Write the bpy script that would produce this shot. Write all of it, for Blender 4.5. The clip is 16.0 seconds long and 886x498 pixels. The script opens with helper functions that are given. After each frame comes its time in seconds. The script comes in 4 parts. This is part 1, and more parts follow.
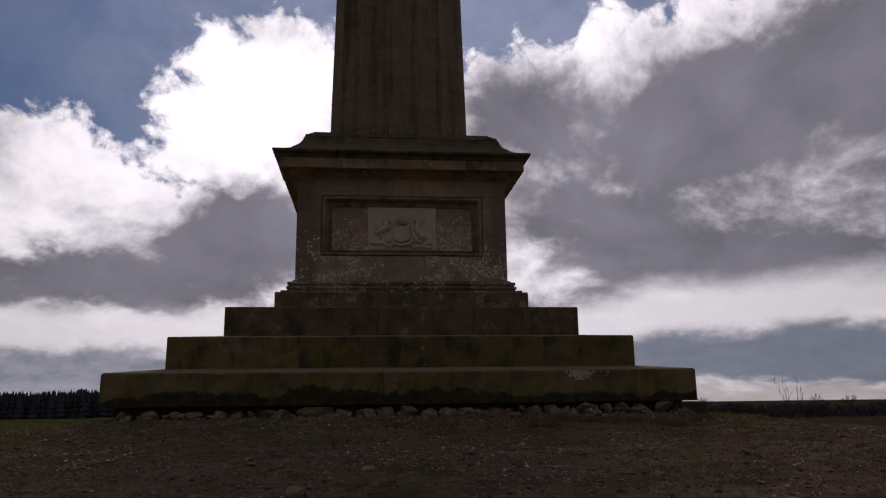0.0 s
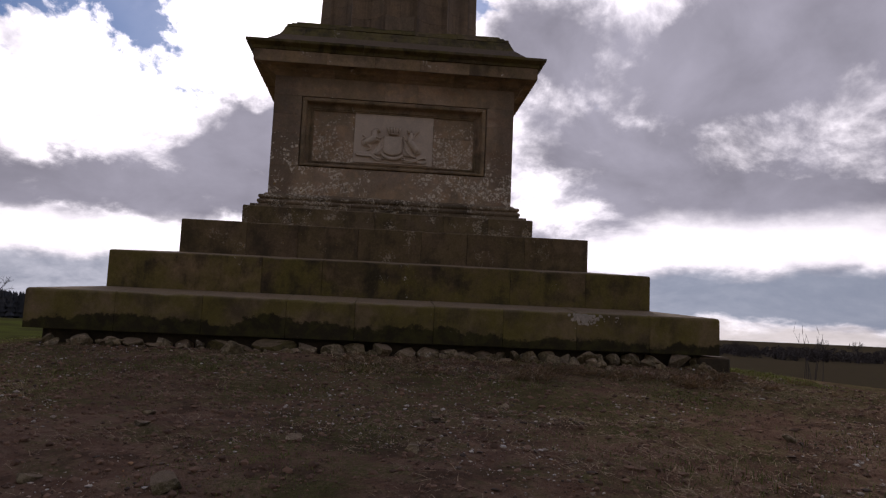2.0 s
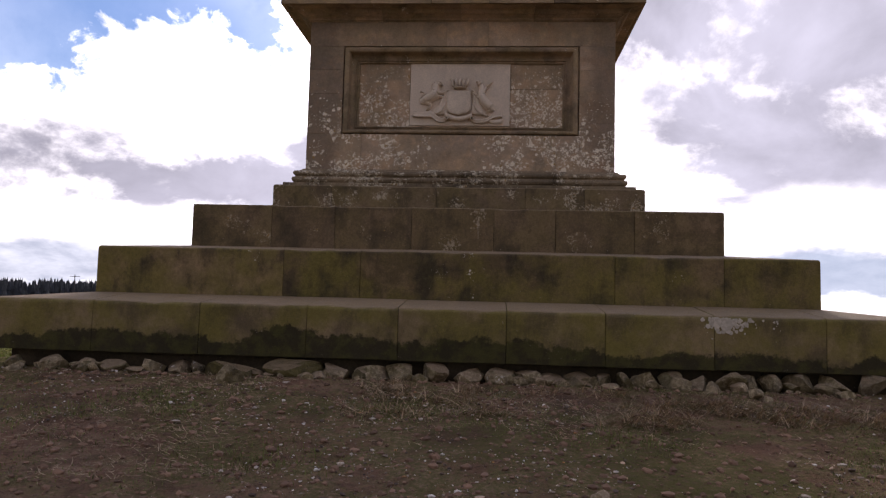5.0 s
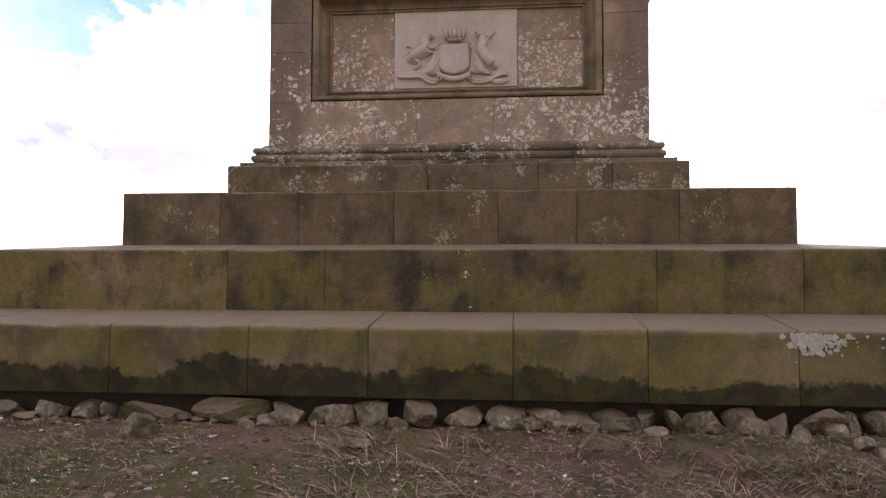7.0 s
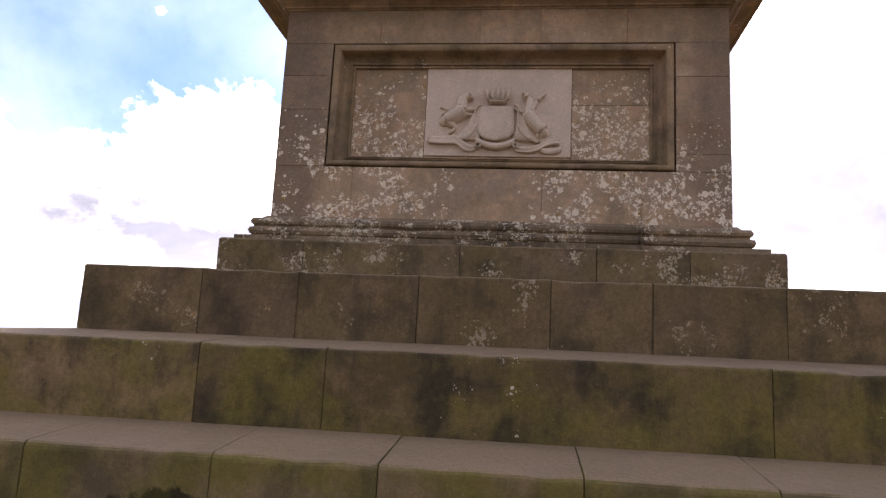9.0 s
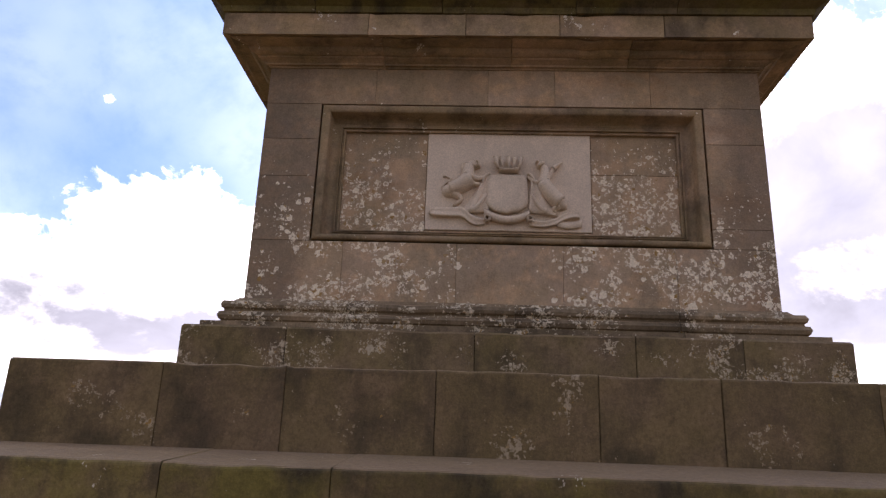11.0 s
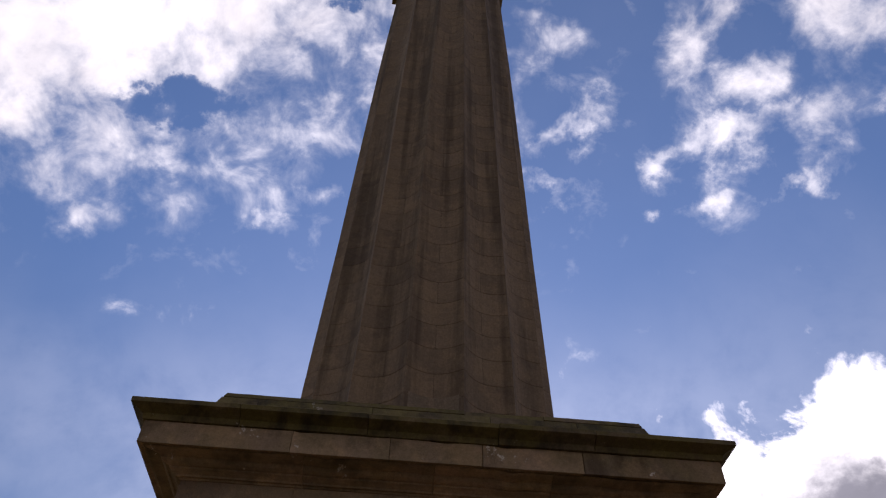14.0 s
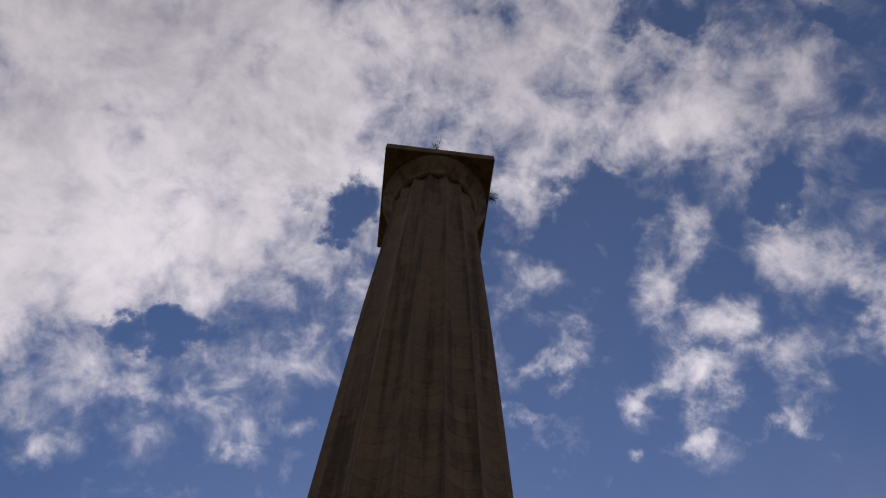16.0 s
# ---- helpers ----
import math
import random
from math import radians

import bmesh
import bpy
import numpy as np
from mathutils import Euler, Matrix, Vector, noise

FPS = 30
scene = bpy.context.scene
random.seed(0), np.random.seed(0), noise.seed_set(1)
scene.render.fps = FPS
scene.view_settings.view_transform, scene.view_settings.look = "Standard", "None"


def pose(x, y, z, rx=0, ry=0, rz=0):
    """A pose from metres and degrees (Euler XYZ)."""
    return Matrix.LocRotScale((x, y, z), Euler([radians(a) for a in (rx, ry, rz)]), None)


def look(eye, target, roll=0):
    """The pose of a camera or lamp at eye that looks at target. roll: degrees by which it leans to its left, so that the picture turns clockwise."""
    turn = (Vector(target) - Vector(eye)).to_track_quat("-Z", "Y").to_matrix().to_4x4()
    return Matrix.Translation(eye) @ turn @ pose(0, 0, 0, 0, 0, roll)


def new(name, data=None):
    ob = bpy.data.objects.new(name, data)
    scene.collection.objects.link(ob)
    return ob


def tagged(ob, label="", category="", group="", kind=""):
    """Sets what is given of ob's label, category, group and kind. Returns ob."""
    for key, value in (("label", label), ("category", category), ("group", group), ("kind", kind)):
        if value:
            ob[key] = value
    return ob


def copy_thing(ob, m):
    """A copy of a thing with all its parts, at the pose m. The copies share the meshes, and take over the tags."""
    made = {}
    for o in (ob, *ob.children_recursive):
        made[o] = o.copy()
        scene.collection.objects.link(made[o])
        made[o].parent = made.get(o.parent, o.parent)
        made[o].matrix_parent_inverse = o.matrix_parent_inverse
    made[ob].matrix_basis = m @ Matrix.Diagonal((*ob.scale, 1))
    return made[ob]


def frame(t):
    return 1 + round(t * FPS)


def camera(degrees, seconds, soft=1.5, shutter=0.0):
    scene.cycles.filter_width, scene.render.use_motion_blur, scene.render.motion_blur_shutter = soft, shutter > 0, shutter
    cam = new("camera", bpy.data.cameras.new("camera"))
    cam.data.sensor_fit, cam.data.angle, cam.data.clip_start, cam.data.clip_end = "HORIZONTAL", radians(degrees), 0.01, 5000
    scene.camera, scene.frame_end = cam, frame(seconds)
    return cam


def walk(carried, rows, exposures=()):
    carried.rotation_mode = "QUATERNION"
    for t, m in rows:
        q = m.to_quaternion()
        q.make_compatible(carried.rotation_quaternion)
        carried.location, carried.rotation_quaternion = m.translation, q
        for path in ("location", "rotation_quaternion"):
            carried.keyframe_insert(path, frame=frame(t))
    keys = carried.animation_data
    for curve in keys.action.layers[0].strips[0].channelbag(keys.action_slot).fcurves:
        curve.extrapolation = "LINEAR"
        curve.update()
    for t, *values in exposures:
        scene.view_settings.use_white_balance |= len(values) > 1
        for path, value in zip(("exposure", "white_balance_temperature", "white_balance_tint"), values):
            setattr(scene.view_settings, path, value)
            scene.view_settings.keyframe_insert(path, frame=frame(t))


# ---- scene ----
cam = camera(63.42, 16.0, 1.25)
# seconds, x, y, z, yaw, pitch, roll
ROWS = [
    (0.0, -0.665, -16.935, 0.023, -5.87, 12.06, -0.75),
    (0.5, -0.564, -16.480, 0.098, -5.28, 9.44, -0.29),
    (1.0, -0.371, -16.036, 0.147, -5.05, 9.39, -0.49),
    (1.5, -0.253, -15.588, 0.184, -5.18, 6.56, 1.35),
    (2.0, -0.097, -15.152, 0.276, -4.82, 6.05, 2.52),
    (2.5, 0.079, -14.781, 0.349, -1.19, 6.80, -0.11),
    (3.0, 0.119, -14.389, 0.385, -0.50, 6.54, 2.41),
    (3.5, 0.260, -13.893, 0.394, -0.63, 4.99, 3.10),
    (4.0, 0.311, -13.293, 0.493, 2.32, 3.58, 1.01),
    (4.5, 0.420, -12.805, 0.523, 3.56, 4.82, 1.50),
    (7.0, 0.688, -10.411, 0.881, 5.67, 2.75, 0.20),
    (7.5, 0.682, -10.038, 0.923, 3.79, 7.98, 0.57),
    (8.0, 0.677, -9.641, 1.016, 6.69, 7.99, 0.29),
    (8.2, 0.613, -9.508, 1.055, 7.04, 8.47, 0.81),
    (10.3, 0.021, -8.099, 1.062, 5.95, 14.85, 5.21),
    (10.5, -0.057, -8.030, 1.128, 6.55, 18.84, 3.61),
    (11.0, -0.259, -8.011, 1.201, 2.92, 16.98, 2.15),
    (11.5, -0.281, -7.959, 1.237, -0.93, 17.96, 1.37),
    (12.0, -0.283, -7.925, 1.236, -2.87, 22.49, 1.41),
    (12.5, -0.300, -7.987, 1.304, -4.12, 30.16, 2.78),
    (13.0, -0.315, -8.036, 1.352, -3.55, 38.26, 3.91),
    (13.5, -0.279, -8.070, 1.397, -3.29, 43.89, 3.32),
    (14.0, -0.324, -8.093, 1.430, -3.18, 48.12, 2.43),
    (14.5, -0.340, -8.115, 1.457, -2.99, 52.44, 3.78),
    (15.0, -0.338, -8.141, 1.487, -3.03, 57.87, 3.72),
    (15.5, -0.340, -8.167, 1.521, -3.31, 63.31, 3.36),
    (16.0, -0.340, -8.192, 1.563, -4.81, 66.63, 2.08),
]


def heading(x, y, z, yaw, pitch, roll):
    """A camera pose: yaw to the left of +y, pitch up, roll as look()."""
    a, b = radians(yaw), radians(pitch)
    way = Vector((-math.sin(a) * math.cos(b), math.cos(a) * math.cos(b), math.sin(b)))
    eye = Vector((x, y, z))
    return look(eye, eye + way, roll)


# seconds, stops; the white balance stays slightly magenta
EXPOSURES = [(t, stops, 6500, 13) for t, stops in (
    (0.0, -0.68), (0.5, -0.48), (1.0, -0.33), (1.5, 0.0), (2.0, 0.18), (2.5, 0.28), (3.0, 0.35), (3.5, 0.7), (4.0, 0.95), (4.5, 1.0), (7.0, 2.06), (8.0, 1.94), (10.5, 1.84), (11.0, 1.66), (11.5, 1.60), (12.0, 1.54),
    (12.5, 1.3), (13.0, 0.95), (13.5, 0.6), (14.0, 0.4), (14.5, 0.2), (15.0, 0.0), (16.0, -0.3),
)]
walk(cam, [(t, heading(*row)) for t, *row in ROWS], EXPOSURES)


# ---------------------------------------------------------------- world and light
SUN_AZ, SUN_EL = 6.0, 31.0


def heading_vector(az, el):
    """Azimuth to the right of +y and elevation, in degrees."""
    a, e = radians(az), radians(el)
    return Vector((math.sin(a) * math.cos(e), math.cos(a) * math.cos(e), math.sin(e)))


class Nodes:
    """Short writing for node trees."""

    def __init__(self, tree):
        self.tree = tree
        tree.nodes.clear()

    def add(self, kind, **settings):
        node = self.tree.nodes.new(kind)
        for key, value in settings.items():
            setattr(node, key, value)
        return node

    def put(self, socket, value):
        if isinstance(value, bpy.types.NodeSocket):
            self.tree.links.new(value, socket)
        elif value is not None:
            socket.default_value = value

    def math(self, op, a, b=None, c=None, clamp=False):
        node = self.add("ShaderNodeMath", operation=op, use_clamp=clamp)
        for socket, value in zip(node.inputs, (a, b, c)):
            self.put(socket, value)
        return node.outputs[0]

    def vec(self, op, a, b=None, scale=None):
        node = self.add("ShaderNodeVectorMath", operation=op)
        self.put(node.inputs[0], a)
        self.put(node.inputs[1], b)
        if scale is not None:
            self.put(node.inputs["Scale"], scale)
        return node.outputs["Value"] if op in ("DOT_PRODUCT", "LENGTH") else node.outputs[0]

    def noise(self, vector, scale, detail=4.0, rough=0.55, distort=0.0, out="Fac"):
        node = self.add("ShaderNodeTexNoise")
        self.put(node.inputs["Vector"], vector)
        for key, value in (("Scale", scale), ("Detail", detail), ("Roughness", rough), ("Distortion", distort)):
            self.put(node.inputs[key], value)
        return node.outputs[out]

    def voronoi(self, vector, scale, feature="F1", rand=1.0):
        node = self.add("ShaderNodeTexVoronoi", feature=feature)
        self.put(node.inputs["Vector"], vector)
        self.put(node.inputs["Scale"], scale)
        self.put(node.inputs["Randomness"], rand)
        return node

    def smooth(self, value, lo, hi, a=0.0, b=1.0):
        node = self.add("ShaderNodeMapRange", interpolation_type="SMOOTHSTEP")
        for socket, v in zip(node.inputs, (value, lo, hi, a, b)):
            self.put(socket, v)
        return node.outputs[0]

    def mix(self, fac, a, b, blend="MIX"):
        node = self.add("ShaderNodeMix", data_type="RGBA", blend_type=blend)
        self.put(node.inputs[0], fac)
        self.put(node.inputs[6], (*a, 1) if isinstance(a, tuple) else a)
        self.put(node.inputs[7], (*b, 1) if isinstance(b, tuple) else b)
        return node.outputs[2]


def make_world():
    world = bpy.data.worlds.new("sky")
    scene.world = world
    world.use_nodes = True
    n = Nodes(world.node_tree)
    way = n.vec("NORMALIZE", n.add("ShaderNodeTexCoord").outputs["Generated"])
    sep = n.add("ShaderNodeSeparateXYZ")
    n.put(sep.inputs[0], way)
    el = n.math("MULTIPLY", n.math("ARCSINE", sep.outputs[2]), 57.2958)
    sunward = tuple(heading_vector(SUN_AZ, SUN_EL))
    # flatter cells near the horizon
    rise = n.math("SUBTRACT", 1.0, n.math("EXPONENT", n.math("MULTIPLY", sep.outputs[2], -7.0)))
    comb = n.add("ShaderNodeCombineXYZ")
    n.put(comb.inputs[0], sep.outputs[0])
    n.put(comb.inputs[1], sep.outputs[1])
    n.put(comb.inputs[2], n.math("MULTIPLY_ADD", rise, 0.32, sep.outputs[2]))
    cells = comb.outputs[0]
    high = n.smooth(el, 30.0, 44.0)
    puffs = n.noise(cells, 6.5, 12.0, 0.60, 0.25)
    lifted = n.noise(n.vec("ADD", cells, (sunward[0] * 0.012, sunward[1] * 0.012, 0.020)), 6.5, 9.0, 0.60, 0.25)
    big = n.noise(n.vec("ADD", cells, (3.1, 0.7, 1.9)), 2.1, 4.0, 0.5)
    shade = n.noise(n.vec("ADD", cells, (5.2, 1.3, 0.4)), 5.0, 7.0, 0.55, 0.3)
    # ragged outlines: the cloud masses are laid out in a crumpled sky
    crumple = n.vec("SUBTRACT", n.noise(cells, 9.0, 9.0, 0.62, 0, "Color"), (0.5, 0.5, 0.5))
    bent = n.vec("ADD", way, n.vec("SCALE", crumple, scale=n.math("MULTIPLY_ADD", high, 0.09, 0.11)))
    knobs = n.noise(n.vec("ADD", cells, (1.7, 4.2, 0.3)), 17.0, 9.0, 0.58, 0.35)

    def mass(az, up, long, short, tilt, weight, total, op):
        """Adds an oval mass of cloud, or of shade within one, to the total."""
        a = radians(az)
        east, middle = Vector((math.cos(a), -math.sin(a), 0)), heading_vector(az, up)
        north = east.cross(middle)
        u = (east * math.cos(radians(tilt)) + north * math.sin(radians(tilt))) / math.sin(radians(min(long, 80)))
        v = (north * math.cos(radians(tilt)) - east * math.sin(radians(tilt))) / math.sin(radians(min(short, 80)))
        p, q = n.vec("DOT_PRODUCT", bent, tuple(u)), n.vec("DOT_PRODUCT", bent, tuple(v))
        far = n.math("MULTIPLY_ADD", p, p, n.math("MULTIPLY", q, q))
        if op == "MAXIMUM":
            return n.math(op, total, n.math("MULTIPLY", n.math("EXPONENT", n.math("MULTIPLY", far, -1.0)), weight))
        return n.math(op, total, n.smooth(far, 1.3, 0.0, 0.0, weight))

    cover = n.math("ADD", 0.0, 0.0)
    for entry in CUMULUS + WISPS + VEIL:
        cover = mass(*entry, cover, "MAXIMUM")
    cover = n.math("MINIMUM", n.math("SUBTRACT", cover, 0.46), 1.0)
    for entry in HOLES:
        cover = mass(*entry, cover, "SUBTRACT")
    ragged = n.math("MULTIPLY", n.math("SUBTRACT", puffs, 0.5), n.math("MULTIPLY_ADD", high, 0.9, 1.1))
    lumpy = n.math("MULTIPLY", n.math("SUBTRACT", knobs, 0.5), n.math("MULTIPLY_ADD", high, 0.9, 1.3))
    cover = n.math("ADD", cover, n.math("ADD", ragged, lumpy))
    # broken cloud over the rest of the sky
    rest = n.math("MULTIPLY_ADD", puffs, 2.3, n.math("MULTIPLY_ADD", big, 0.8, -1.20))
    ahead = n.smooth(sep.outputs[1], -0.25, 0.02)
    cover = n.math("ADD", n.math("MULTIPLY", cover, ahead), n.math("MULTIPLY", rest, n.math("SUBTRACT", 1.0, ahead)))
    cover = n.math("ADD", cover, n.smooth(el, 7.0, 14.0, 1.2, 0.0))
    fac = n.smooth(cover, n.math("MULTIPLY_ADD", high, -0.22, -0.02), n.math("MULTIPLY_ADD", high, 0.92, 0.22))
    haze = n.math("MULTIPLY", n.smooth(el, 25.0, 50.0, 0.13, 0.02), n.smooth(big, 0.3, 0.65))
    halo = n.math("MULTIPLY", n.smooth(cover, -0.38, 0.50, 0.0, 0.22), high)
    fac = n.math("MAXIMUM", fac, n.math("MAXIMUM", haze, halo))
    thick = n.smooth(cover, 0.05, n.math("MULTIPLY_ADD", high, 0.5, 0.80))
    relief = n.math("MULTIPLY", n.math("SUBTRACT", lifted, puffs), 2.6)
    relief = n.math("ADD", relief, n.math("MULTIPLY", n.math("SUBTRACT", knobs, 0.5), -0.7))
    tone = n.math("ADD", n.math("MULTIPLY_ADD", thick, 0.40, relief), n.math("MULTIPLY", n.math("SUBTRACT", shade, 0.5), 1.3))
    for entry in DARKS:
        tone = mass(*entry, tone, "ADD")
    for entry in LIGHTS:
        tone = mass(*entry, tone, "SUBTRACT")
    tone = n.math("MULTIPLY", n.smooth(tone, -0.35, 1.05), n.math("MULTIPLY_ADD", high, -0.25, 1.0))
    near = n.vec("DOT_PRODUCT", way, sunward)
    glow = n.math("POWER", n.math("MAXIMUM", n.math("MULTIPLY_ADD", near, 0.5, 0.5), 0.0), 3.0)
    bright = n.vec("SCALE", (1.0, 0.945, 1.0), scale=n.math("MULTIPLY", n.math("MULTIPLY_ADD", glow, 1.6, 0.27), n.math("MULTIPLY_ADD", high, -0.30, 1.0)))
    dark = n.vec("SCALE", (0.245, 0.236, 0.285), scale=n.math("MULTIPLY", n.math("MULTIPLY_ADD", glow, 0.85, 0.35), n.math("MULTIPLY_ADD", shade, 1.7, n.math("MULTIPLY_ADD", high, 0.4, 0.25))))
    body = n.mix(tone, bright, dark)
    # low layers seen edge-on: a bright gap, a blue-grey bank, a cream strip on the horizon
    wavy = n.math("ADD", el, n.math("MULTIPLY", n.math("SUBTRACT", n.noise(cells, 7.0, 8, 0.6), 0.5), 4.0))
    right = n.smooth(sep.outputs[0], 0.2, 0.42)
    wavy = n.math("MULTIPLY", wavy, n.math("MULTIPLY_ADD", right, -0.24, 1.0))
    gap = n.math("MULTIPLY", n.smooth(wavy, 3.4, 4.6), n.smooth(wavy, 5.6, 7.6, 1.0, 0.0))
    body = n.mix(n.math("MULTIPLY", gap, 0.8), body, n.vec("SCALE", bright, scale=0.8))
    bank = n.math("MULTIPLY", n.smooth(wavy, 0.7, 1.2), n.smooth(wavy, 3.2, 4.2, 1.0, 0.0))
    body = n.mix(n.math("MULTIPLY", bank, n.math("MULTIPLY_ADD", right, 0.2, 0.72)), body, n.vec("SCALE", (0.29, 0.33, 0.43), scale=n.math("MULTIPLY_ADD", glow, 0.62, 0.32)))
    strip = n.smooth(wavy, 0.4, 1.0, 1.0, 0.0)
    body = n.mix(n.math("MULTIPLY", strip, 0.8), body, n.vec("SCALE", (0.62, 0.56, 0.55), scale=n.math("MULTIPLY_ADD", glow, 0.8, 0.4)))
    sky = n.add("ShaderNodeTexSky", sky_type="NISHITA", sun_disc=False)
    sky.sun_elevation, sky.sun_rotation = radians(SUN_EL), radians(SUN_AZ)
    sky.air_density, sky.dust_density, sky.ozone_density = 1.0, 0.15, 2.0
    clear = n.add("ShaderNodeBackground")
    n.put(clear.inputs[0], n.mix(1.0, sky.outputs[0], (0.86, 0.93, 1.16), "MULTIPLY"))
    n.put(clear.inputs[1], n.smooth(el, 14.0, 50.0, 0.046, 0.078))
    cloud = n.add("ShaderNodeBackground")
    n.put(cloud.inputs[0], body)
    cloud.inputs[1].default_value = 1.0
    both = n.add("ShaderNodeMixShader")
    n.put(both.inputs[0], fac)
    n.put(both.inputs[1], clear.outputs[0])
    n.put(both.inputs[2], cloud.outputs[0])
    out = n.add("ShaderNodeOutputWorld")
    n.put(out.inputs[0], both.outputs[0])


# masses of cloud: azimuth, elevation, half length, half breadth, tilt, weight; in degrees
CUMULUS = [
    (-9, 21, 9.4, 8.4, 0, 1.35), (-23, 13, 13, 6.8, 0, 1.3), (-15, 5, 35.9, 8.6, 0, 1.35), (2, 18, 14.2, 8.1, 0, 1.35),
    (12, 20, 7.5, 8.3, -6, 1.35), (30, 17, 17, 13.0, -7, 1.55), (39, 27, 9.5, 6.0, -9, 1.35), (29, 27, 3.3, 2.5, -16, 1.15),
    (-36, 7, 11.5, 8.9, 0, 1.35), (-31, 24, 1.4, 2.0, 15, 0.47), (-34, 18, 3.0, 1.2, 17, 0.43), (-11, 14, 8, 5, 0, 1.3),
    (17, 14, 9, 6, 0, 1.3),
]
WISPS = [
    (-39, 46, 6.8, 3.9, 36, 0.98), (-31, 49, 4.0, 1.8, 24, 0.69), (-35, 43, 2.8, 1.9, 34, 0.75), (-12, 58, 2.7, 4.4, 20, 0.69),
    (-14, 52, 2.9, 1.5, 34, 0.69), (-18, 48, 1.5, 1.1, 21, 0.52), (18, 63, 3.4, 3.5, -14, 0.7), (21, 56, 4.4, 1.4, 27, 0.79),
    (17, 52, 2.9, 1.0, -13, 0.74), (41, 52, 5.4, 1.7, -15, 0.91), (32, 53, 1.9, 1.3, -21, 0.74), (34, 49, 3.2, 1.1, 21, 0.74),
    (45, 47, 1.1, 1.9, -33, 0.74), (42, 48, 2.6, 0.7, -24, 0.62), (28, 49, 1.3, 0.9, -13, 0.68),
]
VEIL = [
    (-60, 62, 23, 15, 65, 2.5), (-46, 52, 14.8, 6.0, 50, 1.6), (-28, 60, 6.2, 4.2, 36, 0.85), (-20, 74, 10.1, 6.2, 20, 1.1),
    (20, 81, 16.1, 7.8, -13, 1.4), (64, 69, 9.9, 5.7, -52, 1.15), (73, 61, 7.3, 8.7, -64, 0.8), (24, 71, 5.0, 3.2, -19, 0.95),
    (44, 62, 2.4, 4.2, -53, 0.95), (55, 55, 4.7, 4.3, -44, 0.95), (59, 50, 1.8, 3.3, -42, 1.0), (44, 55, 3.0, 2.7, -30, 1.0),
]
HOLES = [
    (-16, 68, 2.8, 1.7, 41, 1.0), (36, 68, 2.8, 2.9, -27, 0.6), (61, 59, 2.4, 2.5, -47, 0.7), (77, 73, 3.8, 1.8, -68, 0.6),
    (85, 63, 2.1, 1.3, -79, 0.5), (-28, 67, 1.5, 1.0, 29, 0.5), (-32, 53, 5.8, 1.3, 31, 0.6),
]
DARKS = [
    (28, 15, 22, 13, 0, 0.45),     (-10, 13, 6.6, 4.9, 0, 0.9), (-20, 9, 11.9, 2.4, 0, 0.8), (12, 23, 6.0, 4.5, -6, 0.7), (29, 21, 13.3, 4.7, 22, 0.55),
    (39, 23, 7.6, 5.6, -20, 0.5), (33, 9, 11.2, 3.2, -7, 0.75), (18, 13, 8.0, 4.0, -6, 0.4), (-32, 10, 5.9, 3.3, 8, 0.6),
    (27, 22, 5.1, 5.2, -17, 0.5),
]
LIGHTS = [
    (-50, 55, 13, 7, 60, 0.3),     (-10, 22, 7.9, 6.0, 0, 1.0), (-23, 15, 6.8, 4.0, 8, 0.5), (22, 18, 5.1, 2.4, 0, 0.3), (32, 15, 4.1, 1.8, -8, 0.18),
    (14, 10, 4.0, 2.7, -6, 0.5), (20, 16, 2.3, 1.6, 0, 0.2), (40, 31, 3.8, 2.7, -18, 0.7),
]
make_world()

sun = new("sun", bpy.data.lights.new("sun", "SUN"))
sun.data.energy, sun.data.angle, sun.data.color = 0.8, radians(14), (1.0, 0.93, 0.84)
sun.matrix_world = look(heading_vector(SUN_AZ, SUN_EL) * 60, (0, 0, 0))


